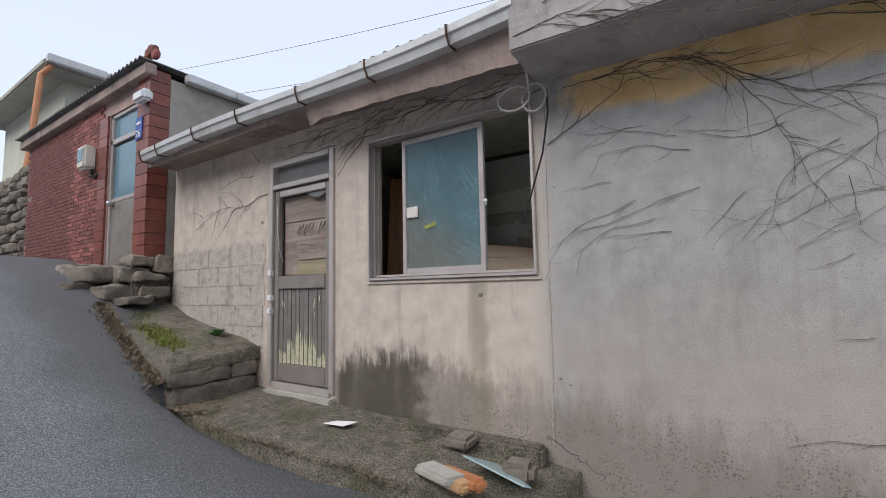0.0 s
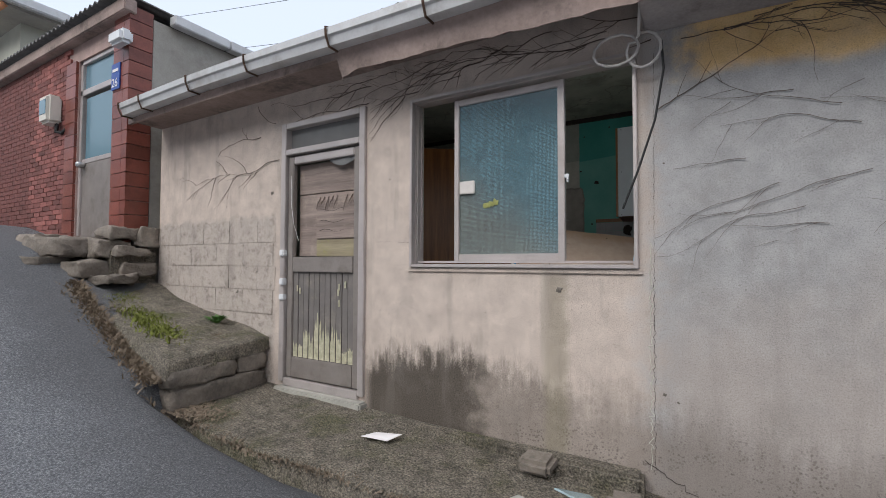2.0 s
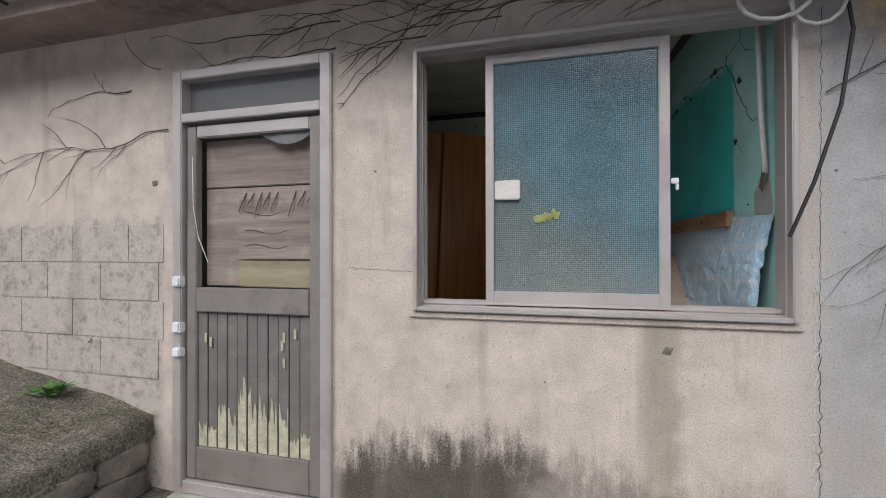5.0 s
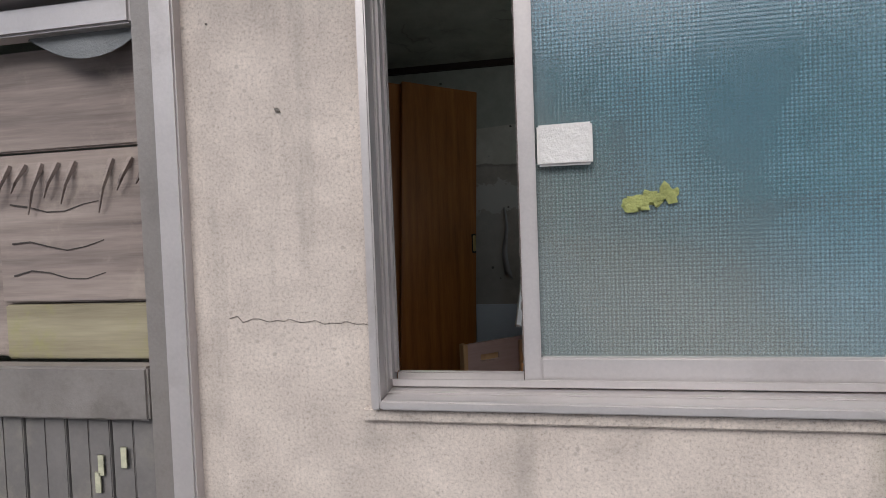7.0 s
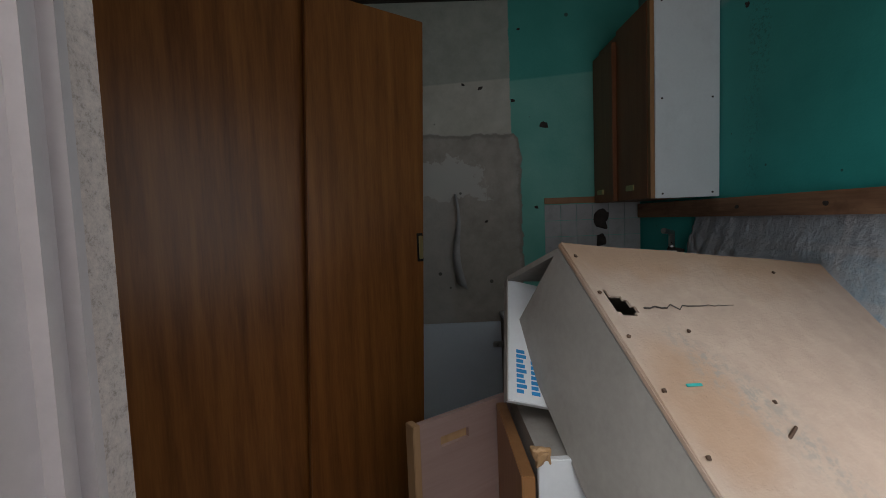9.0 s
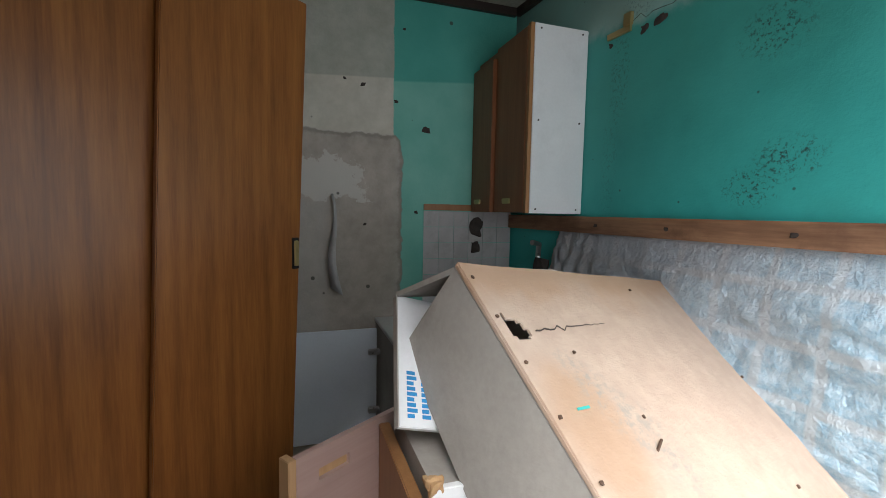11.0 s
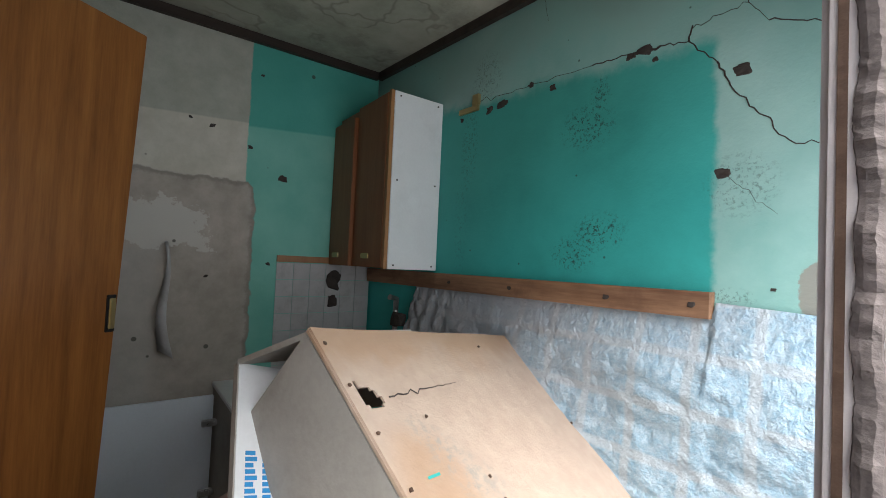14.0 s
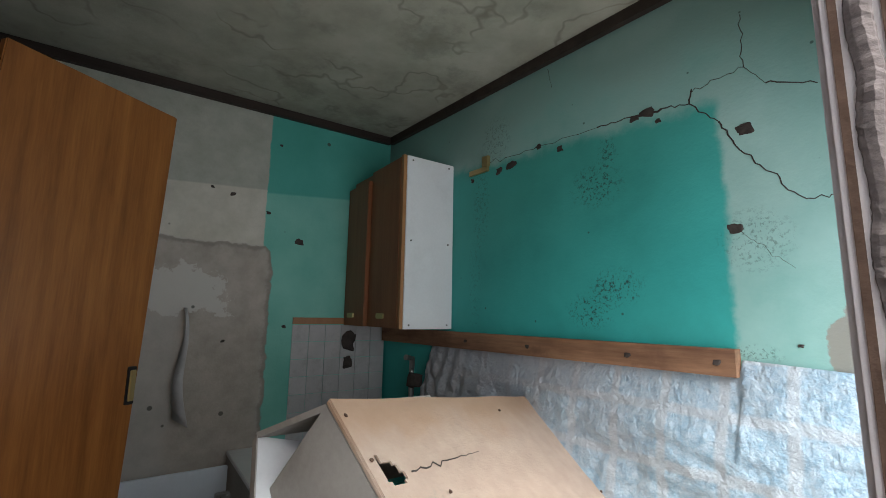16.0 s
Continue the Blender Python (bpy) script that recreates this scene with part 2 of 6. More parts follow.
    col = blend(nt, calc(nt, "MULTIPLY", step(nt, sp.outputs["Distance"], 0.05, 0.03), 0.7), col, (0.03, 0.05, 0.04))
    nt.links.new(col, p.inputs["Base Color"])
    bump(nt, p, calc(nt, "ADD", mid, calc(nt, "MULTIPLY", fine, 0.3)), 0.25, 0.01)
    return m


def back_wall_material():
    """End wall: grey and cream old paper, bare cement patch and a strip of teal paint."""
    m, nt, p = shader("end_wall_paint", 0.8)
    vec, x, y, z = where(nt)
    big, mid, fine = noise_tex(nt, vec, 2.5, 7), noise_tex(nt, vec, 12, 8, 0.65), noise_tex(nt, vec, 120, 3)
    wob = calc(nt, "MULTIPLY_ADD", mid, 0.08, -0.04)
    grey = ramp(nt, mid, [(0.3, (0.36, 0.37, 0.31)), (0.7, (0.47, 0.475, 0.41))])
    cream = ramp(nt, mid, [(0.3, (0.52, 0.50, 0.42)), (0.7, (0.66, 0.63, 0.55))])
    cement = ramp(nt, mid, [(0.3, (0.36, 0.32, 0.275)), (0.7, (0.50, 0.45, 0.395))])
    teal = ramp(nt, big, [(0.3, (0.13, 0.44, 0.36)), (0.7, (0.24, 0.57, 0.48))])
    deep = ramp(nt, big, [(0.3, (0.06, 0.33, 0.27)), (0.7, (0.10, 0.43, 0.36))])
    right = blend(nt, step(nt, calc(nt, "MULTIPLY_ADD", x, -0.08, z), 3.045, 3.06), teal, deep)
    left = blend(nt, step(nt, calc(nt, "MULTIPLY_ADD", x, -0.06, z), 3.033, 3.043), cream, grey)
    col = blend(nt, step(nt, calc(nt, "ADD", x, calc(nt, "MULTIPLY", wob, 0.4)), -1.478, -1.470), left, right)
    # rounded patch of bare cement with a dark ragged edge
    over = calc(nt, "MAXIMUM", calc(nt, "SUBTRACT", z, 2.60), 0.0)
    lim = calc(nt, "SUBTRACT", -1.425, calc(nt, "MULTIPLY", calc(nt, "MULTIPLY", over, over), 9.0))
    inx = calc(nt, "ADD", calc(nt, "SUBTRACT", lim, x), calc(nt, "MULTIPLY", wob, 0.7))
    inz = calc(nt, "ADD", calc(nt, "SUBTRACT", 2.665, z), calc(nt, "MULTIPLY", wob, 0.7))
    depth = calc(nt, "MINIMUM", inx, inz)
    col = blend(nt, step(nt, depth, 0.0, 0.006), col, cement)
    col = blend(nt, calc(nt, "MULTIPLY", calc(nt, "MULTIPLY", step(nt, depth, -0.004, 0.004), step(nt, depth, 0.028, 0.008)), 0.55), col, (0.20, 0.185, 0.155))
    # torn remains of paper on the cement
    rag = noise_tex(nt, vec, 9, 9, 0.7)
    tz = calc(nt, "ADD", z, calc(nt, "MULTIPLY_ADD", rag, 0.36, -0.18))
    tx = calc(nt, "ADD", x, calc(nt, "MULTIPLY_ADD", rag, -0.4, 0.2))
    torn = calc(nt, "MULTIPLY", calc(nt, "MULTIPLY", step(nt, tz, 2.31, 2.322), step(nt, tz, 2.53, 2.518)), step(nt, calc(nt, "MULTIPLY_ADD", z, 0.25, tx), -1.03, -1.042))
    col = blend(nt, calc(nt, "MULTIPLY", torn, 0.85), col, (0.60, 0.585, 0.54))
    pale = calc(nt, "MULTIPLY", step(nt, calc(nt, "ADD", x, wob), -1.78, -1.84), step(nt, calc(nt, "ADD", z, calc(nt, "MULTIPLY", wob, 2.0)), 2.36, 2.28))
    col = blend(nt, calc(nt, "MULTIPLY", pale, 0.35), col, (0.52, 0.52, 0.50))
    sp = nt.nodes.new("ShaderNodeTexVoronoi")
    sp.inputs["Scale"].default_value = 6
    nt.links.new(vec, sp.inputs["Vector"])
    col = blend(nt, calc(nt, "MULTIPLY", step(nt, sp.outputs["Distance"], 0.07, 0.05), 0.8), col, (0.06, 0.06, 0.05))
    nt.links.new(col, p.inputs["Base Color"])
    bump(nt, p, calc(nt, "ADD", mid, calc(nt, "MULTIPLY", fine, 0.3)), 0.3, 0.01)
    return m


def ceiling_material():
    m, nt, p = shader("stained_ceiling", 0.85)
    vec, x, y, z = where(nt)
    big, fine = noise_tex(nt, vec, 1.6, 4, 0.5), noise_tex(nt, vec, 60, 4)
    base = ramp(nt, noise_tex(nt, vec, 5, 8), [(0.3, (0.30, 0.30, 0.24)), (0.7, (0.46, 0.455, 0.38))])
    rings = calc(nt, "PINGPONG", calc(nt, "MULTIPLY", big, 3.2), 0.5)
    ringm = calc(nt, "MULTIPLY", step(nt, calc(nt, "ABSOLUTE", calc(nt, "SUBTRACT", rings, 0.25)), 0.035, 0.0), step(nt, noise_tex(nt, vec, 2.3, 3), 0.42, 0.56))
    col = blend(nt, calc(nt, "MULTIPLY", ringm, 0.4), base, (0.09, 0.08, 0.055))
    col = blend(nt, calc(nt, "MULTIPLY", step(nt, noise_tex(nt, vec, 3, 9, 0.7), 0.5, 0.7), 0.45), col, (0.13, 0.13, 0.10))
    nt.links.new(col, p.inputs["Base Color"])
    bump(nt, p, fine, 0.15, 0.01)
    return m


def glass_material():
    """Patterned window glass: a fine lattice of dimples, dulled by dust; reflection painted low down."""
    m, nt, p = shader("patterned_glass", 0.12, 0.0, 0.55)
    vec, x, y, z = where(nt)
    p.inputs["Base Color"].default_value = (0.42, 0.72, 0.78, 1)
    p.inputs["Transmission Weight"].default_value = 0.6
    p.inputs["IOR"].default_value = 1.75
    f = 2 * math.pi / 0.016
    a = calc(nt, "SINE", calc(nt, "MULTIPLY", calc(nt, "ADD", x, z), f))
    b = calc(nt, "SINE", calc(nt, "MULTIPLY", calc(nt, "SUBTRACT", x, z), f))
    dust = noise_tex(nt, vec, 3, 6)
    # warm reflection of the ground, painted into the lower part of the tint
    warm_reflection = step(nt, calc(nt, "ADD", calc(nt, "MULTIPLY_ADD", x, 0.7, z), calc(nt, "MULTIPLY_ADD", dust, 0.4, -0.2)), 1.45, 0.95)
    tint = ramp(nt, dust, [(0.3, (0.19, 0.33, 0.39)), (0.7, (0.28, 0.43, 0.49))])
    # light and dark of the dimples put into the colour
    cell = calc(nt, "MULTIPLY_ADD", calc(nt, "MULTIPLY", a, b), 0.09, 0.92)
    tint = blend(nt, calc(nt, "MULTIPLY", warm_reflection, 0.75), tint, (0.36, 0.37, 0.33))
    nt.links.new(blend(nt, 1.0, tint, ramp(nt, cell, [(0.8, (0.68, 0.68, 0.68)), (1.02, (1.12, 1.12, 1.12))]), "MULTIPLY"), p.inputs["Base Color"])
    bump(nt, p, calc(nt, "MULTIPLY", a, b), 0.07, 0.0012)
    return m


def sheet_material():
    """Blue-white printed plastic sheeting with a faint check, grimy near the back."""
    m, nt, p = shader("plastic_sheet", 0.35)
    vec, x, y, z = where(nt)
    mid = noise_tex(nt, vec, 6, 8, 0.65)
    base = ramp(nt, noise_tex(nt, vec, 40, 7, 0.7), [(0.36, (0.25, 0.40, 0.52)), (0.62, (0.43, 0.55, 0.63))])
    gy = calc(nt, "PINGPONG", calc(nt, "ADD", y, calc(nt, "MULTIPLY", mid, 0.02)), 0.075)
    gz = calc(nt, "PINGPONG", calc(nt, "ADD", z, calc(nt, "MULTIPLY", mid, 0.02)), 0.075)
    bars = calc(nt, "MAXIMUM", step(nt, gy, 0.018, 0.008), step(nt, gz, 0.018, 0.008))
    col = blend(nt, calc(nt, "MULTIPLY", bars, 0.6), base, (0.50, 0.53, 0.55))
    col = blend(nt, calc(nt, "MULTIPLY", step(nt, calc(nt, "ADD", calc(nt, "MULTIPLY_ADD", z, 1.3, y), mid), 6.2, 7.5), 0.8), col, (0.42, 0.41, 0.43))
    nt.links.new(col, p.inputs["Base Color"])
    bump(nt, p, noise_tex(nt, vec, 30, 7, 0.65), 0.7, 0.03)
    return m


def hardboard_material():
    """Pale hardboard, stained orange by water, with a flaking grey streak from the hole."""
    m, nt, p = shader("warped_hardboard", 0.6)
    vec, x, y, z = where(nt, True)
    big, mid, fine = noise_tex(nt, vec, 4, 7, 0.6), noise_tex(nt, vec, 18, 8, 0.7), noise_tex(nt, vec, 130, 4)
    col = ramp(nt, mid, [(0.3, (0.40, 0.30, 0.235)), (0.7, (0.475, 0.37, 0.295))])
    wob = calc(nt, "MULTIPLY_ADD", big, 0.4, -0.2)
    top = step(nt, calc(nt, "ADD", y, wob), 0.16, 0.02)
    spot = calc(nt, "ADD", calc(nt, "POWER", calc(nt, "MULTIPLY", calc(nt, "ABSOLUTE", calc(nt, "SUBTRACT", x, 0.09)), 10.0), 2.0), calc(nt, "POWER", calc(nt, "MULTIPLY", calc(nt, "ABSOLUTE", calc(nt, "SUBTRACT", y, 0.42)), 7.0), 2.0))
    stain = calc(nt, "MAXIMUM", top, step(nt, calc(nt, "ADD", spot, calc(nt, "MULTIPLY", wob, 3.0)), 1.6, 0.2))
    col = blend(nt, calc(nt, "MULTIPLY", stain, 0.5), col, (0.36, 0.20, 0.10))
    line = calc(nt, "ABSOLUTE", calc(nt, "SUBTRACT", calc(nt, "SUBTRACT", x, 0.02), calc(nt, "MULTIPLY", y, 0.42)))
    streak = calc(nt, "MULTIPLY", step(nt, calc(nt, "ADD", line, calc(nt, "MULTIPLY", wob, 0.5)), 0.07, 0.01), calc(nt, "MULTIPLY", step(nt, y, 0.22, 0.3), step(nt, y, 0.75, 0.5)))
    col = blend(nt, calc(nt, "MULTIPLY", calc(nt, "MULTIPLY", streak, step(nt, noise_tex(nt, vec, 60, 7, 0.8), 0.48, 0.56)), 0.8), col, (0.30, 0.275, 0.24))
    col = blend(nt, calc(nt, "MULTIPLY", step(nt, noise_tex(nt, vec, 7, 9, 0.75), 0.56, 0.68), 0.45), col, (0.33, 0.26, 0.20))
    nt.links.new(col, p.inputs["Base Color"])
    bump(nt, p, calc(nt, "ADD", calc(nt, "MULTIPLY", mid, 1.5), calc(nt, "MULTIPLY", fine, 0.4)), 0.35, 0.008)
    return m


def road_material():
    m, nt, p = shader("asphalt", 0.75)
    vec, x, y, z = where(nt)
    fine, mid, big = noise_tex(nt, vec, 95, 5, 0.85), noise_tex(nt, vec, 22, 6, 0.7), noise_tex(nt, vec, 1.2, 7)
    col = ramp(nt, fine, [(0.38, (0.09, 0.094, 0.104)), (0.52, (0.25, 0.258, 0.275)), (0.64, (0.60, 0.605, 0.62))])
    col = blend(nt, calc(nt, "MULTIPLY", step(nt, mid, 0.45, 0.7), 0.35), col, (0.23, 0.235, 0.245))
    damp = step(nt, calc(nt, "ADD", y, calc(nt, "MULTIPLY_ADD", big, 0.9, -0.45)), 1.0, 1.7)
    col = blend(nt, calc(nt, "MULTIPLY", damp, 0.55), col, (0.06, 0.06, 0.06))
    nt.links.new(col, p.inputs["Base Color"])
    bump(nt, p, calc(nt, "ADD", fine, mid), 1.0, 0.02)
    return m


def mossy_concrete(name, base=(0.235, 0.208, 0.165)):
    m, nt, p = shader(name, 0.9)
    vec, x, y, z = where(nt)
    big, mid, fine = noise_tex(nt, vec, 2.2, 8, 0.65), noise_tex(nt, vec, 12, 8, 0.7), noise_tex(nt, vec, 90, 4)
    col = ramp(nt, mid, [(0.3, tuple(c * 0.55 for c in base)), (0.7, tuple(c * 1.35 for c in base))])
    col = blend(nt, calc(nt, "MULTIPLY", step(nt, big, 0.48, 0.66), 0.6), col, (0.10, 0.105, 0.035))
    col = blend(nt, 1.0, col, ramp(nt, fine, [(0.35, (0.45, 0.45, 0.45)), (0.5, (1.0, 1.0, 1.0)), (0.66, (1.8, 1.75, 1.7))]), "MULTIPLY")
    col = blend(nt, calc(nt, "MULTIPLY", step(nt, noise_tex(nt, vec, 4, 8, 0.7), 0.52, 0.7), 0.6), col, (0.075, 0.066, 0.052))
    nt.links.new(col, p.inputs["Base Color"])
    bump(nt, p, calc(nt, "ADD", fine, calc(nt, "MULTIPLY", mid, 3.0)), 1.0, 0.03)
    return m


M_FACADE, M_TEAL, M_BACK, M_CEIL = facade_material(), teal_wall_material(), back_wall_material(), ceiling_material()
M_GLASS, M_SHEET, M_ROAD, M_MOSS = glass_material(), sheet_material(), road_material(), mossy_concrete("mossy_concrete")
M_ALU = plain("dull_aluminium", (0.50, 0.455, 0.435), 0.42, 0.4, 0.12, 5, 140, 0.05, (0.25, 0.2, 0.17), 0.3)
M_DOORALU = plain("weathered_aluminium", (0.27, 0.24, 0.22), 0.5, 0.35, 0.2, 6, 120, 0.08, (0.14, 0.12, 0.10), 0.5)
M_GUTTER = plain("galvanised_gutter", (0.62, 0.62, 0.62), 0.5, 0.2, 0.12, 4, 60, 0.06, (0.33, 0.30, 0.27), 0.5)
M_RUST = plain("rusty_iron", (0.10, 0.06, 0.04), 0.8, 0.3, 0.4)
M_SOFFIT = plain("soffit_board", (0.32, 0.245, 0.215), 0.85, 0, 0.35, 3, 40, 0.2, (0.06, 0.05, 0.045), 0.75)
M_SLAB = plain("sooty_concrete", (0.36, 0.33, 0.32), 0.9, 0, 0.3, 3, 60, 0.4, (0.12, 0.10, 0.095), 0.7)
M_ROOF = plain("corrugated_slate", (0.12, 0.115, 0.11), 0.85, 0, 0.35, 4, 60, 0.3)
M_VINE = plain("dry_vine", (0.10, 0.075, 0.06), 0.9, 0, 0.35, 20, 200, 0.1)
M_BRICK = plain("red_brick", (0.32, 0.118, 0.10), 0.8, 0, 0.3, 9, 140, 0.3, (0.12, 0.05, 0.045), 0.4, False, 0.6)
M_MORTAR = plain("brick_mortar", (0.40, 0.29, 0.26), 0.9)
M_GLAZED = plain("glazed_pillar_brick", (0.24, 0.072, 0.05), 0.35, 0, 0.3, 7, 80, 0.1, (0.12, 0.03, 0.025), 0.5, False, 0.35)
M_CEMENT = plain("grey_cement", (0.37, 0.35, 0.31), 0.9, 0, 0.22, 2.5, 70, 0.25, (0.20, 0.18, 0.16), 0.5)
M_BLOCK = plain("bare_cement_block", (0.33, 0.30, 0.265), 0.92, 0, 0.35, 9, 70, 0.6, (0.13, 0.115, 0.10), 0.65, False, 0.12)
M_CREAM = plain("cream_wall", (0.52, 0.52, 0.44), 0.85, 0, 0.15, 2, 50, 0.1)
M_WHITE = plain("white_laminate", (0.72, 0.73, 0.74), 0.4, 0, 0.06, 5, 90, 0.03, (0.5, 0.5, 0.5), 0.25)
M_BLUEWHITE = plain("pale_blue_laminate", (0.66, 0.71, 0.77), 0.4, 0, 0.07, 4, 90, 0.03)
M_GREYPANEL = plain("grey_chipboard", (0.37, 0.345, 0.31), 0.7, 0, 0.15, 5, 60, 0.1, (0.22, 0.2, 0.18), 0.4)
M_PLY = hardboard_material()
M_WARD = wood("wardrobe_veneer", (0.14, 0.046, 0.011), (0.35, 0.138, 0.035), 0.33, 2, 26)
M_CAB = wood("cupboard_veneer", (0.20, 0.07, 0.026), (0.29, 0.112, 0.044), 0.45, 2, 30)
M_CABEDGE = wood("cupboard_edge", (0.26, 0.12, 0.045), (0.36, 0.18, 0.075), 0.45, 2, 30)
M_BEAM = wood("rough_batten", (0.10, 0.045, 0.025), (0.40, 0.23, 0.13), 0.75, 1, 14, True, (0.13, 0.065, 0.04))
M_BOARD = wood("pinkish_laminate", (0.36, 0.24, 0.21), (0.46, 0.33, 0.30), 0.4, 0, 14)
M_BOARDEDGE = wood("raw_board_edge", (0.36, 0.21, 0.10), (0.52, 0.33, 0.17), 0.6, 2, 30)
M_PLANK = wood("weathered_plank", (0.13, 0.10, 0.09), (0.36, 0.29, 0.25), 0.85, 0, 20, True, (0.40, 0.33, 0.27))
M_PLANKMOSS = wood("mossy_plank", (0.17, 0.14, 0.09), (0.38, 0.33, 0.22), 0.85, 0, 20, True, (0.29, 0.28, 0.09))
M_STRIP = wood("dark_trim_wood", (0.018, 0.012, 0.010), (0.05, 0.035, 0.028), 0.5, 0, 20)
M_SLAT = plain("grey_painted_slat", (0.17, 0.155, 0.145), 0.6, 0.1, 0.2, 8, 90, 0.1, (0.30, 0.27, 0.22), 0.5)
M_PEEL = plain("algae_and_bare_primer", (0.43, 0.41, 0.29), 0.85, 0, 0.4, 22, 90, 0.2)
M_PLASTER = plain("hardened_mortar_dab", (0.66, 0.62, 0.58), 0.9, 0, 0.1, 12, 80, 0.4)
M_YELLOW = plain("dried_yellow_foam", (0.29, 0.30, 0.10), 0.8, 0, 0.3, 30, 120, 0.4)
M_PAPER = plain("paper", (0.78, 0.75, 0.74), 0.8, 0, 0.05, 8, 90, 0.02)
M_PLASTIC = plain("ivory_plastic", (0.66, 0.63, 0.56), 0.5, 0, 0.08)
M_BLACK = plain("black_rubber", (0.012, 0.012, 0.012), 0.6)
M_BRUSH = plain("dusty_brush", (0.15, 0.125, 0.115), 0.9, 0, 0.5, 60, 260)
M_HOSE = plain("white_hose", (0.55, 0.52, 0.49), 0.5)
M_GOLD = plain("brass_plate", (0.55, 0.42, 0.2), 0.35, 0.8, 0.1)
M_STEEL = plain("steel", (0.5, 0.5, 0.5), 0.3, 0.9, 0.1)
M_BLUE = plain("blue_enamel", (0.02, 0.07, 0.32), 0.35, 0, 0.08)
M_STICKER = plain("blue_print", (0.03, 0.25, 0.55), 0.5, 0, 0.08)
M_COPPER = plain("orange_drainpipe", (0.55, 0.25, 0.12), 0.5)
M_STONE = plain("field_stone", (0.25, 0.215, 0.178), 0.9, 0, 0.45, 7, 45, 1.0, (0.07, 0.065, 0.05), 0.5, False, 0.4)
M_TILE = plain("tile_print_paper", (0.48, 0.47, 0.47), 0.45, 0, 0.1, 14, 120, 0.1, (0.33, 0.31, 0.30), 0.5, False, 0.12)
M_LINO = plain("dusty_lino", (0.36, 0.32, 0.26), 0.7)
M_PALEWALL = plain("inner_plaster", (0.35, 0.34, 0.30), 0.9)
M_LEAF = plain("fresh_weed", (0.07, 0.16, 0.035), 0.6, 0, 0.3, 20)
M_MOSSG = plain("yellow_green_moss", (0.17, 0.19, 0.04), 0.9, 0, 0.35, 25, 120, 0.3)
M_STRAW = plain("dry_leaf_litter", (0.20, 0.155, 0.11), 0.9, 0, 0.4, 30)
M_HILL = plain("winter_wood", (0.10, 0.09, 0.075), 0.95, 0, 0.35, 0.05, 1.2, 0.5)
M_ORANGE = plain("terracotta_shard", (0.42, 0.17, 0.07), 0.7)
M_SHARD = plain("pale_shard_glass", (0.35, 0.45, 0.46), 0.2, 0, 0.1)
M_BAG = plain("grey_plastic_bag", (0.35, 0.34, 0.32), 0.35, 0, 0.2)
M_DKGLASS, _nt, _p = shader("door_pane_blue", 0.15)
_p.inputs["Base Color"].default_value = (0.12, 0.22, 0.27, 1)
M_TRANSOM = plain("dusty_grey_pane", (0.15, 0.15, 0.145), 0.35, 0, 0.15, 8, 200, 0.2)
M_WIRE = plain("wire", (0.05, 0.05, 0.055), 0.6)
M_PIT = plain("chipped_render", (0.16, 0.14, 0.12), 0.95, 0, 0.4, 30)
# near-black colour stands in for the shade inside cracks and holes
M_HOLE = plain("hole_dark", (0.055, 0.045, 0.04), 0.95, 0, 0.4, 30)


# ---- mesh helpers ----
def bx(bm, x0, x1, y0, y1, z0, z1, bevel=0.0, m=None):
    r = bmesh.ops.create_cube(bm, size=1.0)
    vs = r["verts"]
    bmesh.ops.scale(bm, vec=(x1 - x0, y1 - y0, z1 - z0), verts=vs)
    bmesh.ops.translate(bm, vec=((x0 + x1) / 2, (y0 + y1) / 2, (z0 + z1) / 2), verts=vs)
    if bevel:
        es = list({e for v in vs for e in v.link_edges})
        out = bmesh.ops.bevel(bm, geom=es, offset=bevel, segments=2, affect="EDGES")
        vs = list({v for f in out["faces"] for v in f.verts} | {v for v in vs if v.is_valid})
    if m is not None:
        bmesh.ops.transform(bm, matrix=m, verts=vs)
    return vs


def tube(bm, pts, r0, r1=None, sides=6):
    """A bent round rod through pts, tapering from r0 to r1."""
    r1 = r0 if r1 is None else r1
    pts = [Vector(p) for p in pts]
    rings = []
    for i, p in enumerate(pts):
        d = (pts[min(i + 1, len(pts) - 1)] - pts[max(i - 1, 0)]).normalized()
        u = d.orthogonal().normalized() if not rings else (rings[-1][1] - d * rings[-1][1].dot(d)).normalized()
        w = d.cross(u)
        r = r0 + (r1 - r0) * i / max(1, len(pts) - 1)
        rings.append(([bm.verts.new(p + (u * math.cos(a) + w * math.sin(a)) * r) for a in (2 * math.pi * k / sides for k in range(sides))], u))
    for (a, _), (b, _) in zip(rings, rings[1:]):
        for k in range(sides):
            bm.faces.new((a[k], a[(k + 1) % sides], b[(k + 1) % sides], b[k]))
    bm.faces.new(rings[0][0][::-1])
    bm.faces.new(rings[-1][0])


def mesh_of(name, bm, material):
    me = bpy.data.meshes.new(name)
    bmesh.ops.recalc_face_normals(bm, faces=bm.faces)
    bm.to_mesh(me)
    bm.free()
    me.materials.append(material)
    return me


def part(name, bm, material, parent=None, label=""):
    ob = new(name, mesh_of(name, bm, material))
    if parent:
        ob.parent = parent
    return tagged(ob, label)


def boxpart(name, dims, material, parent=None, label="", bevel=0.0, m=None):
    bm = bmesh.new()
    bx(bm, *dims, bevel, m)
    return part(name, bm, material, parent, label)


def thing(name, label, category, group="", kind=""):
    return tagged(new(name), label, category, group, kind)


def smooth(ob):
    for f in ob.data.polygons:
        f.use_smooth = True
    return ob


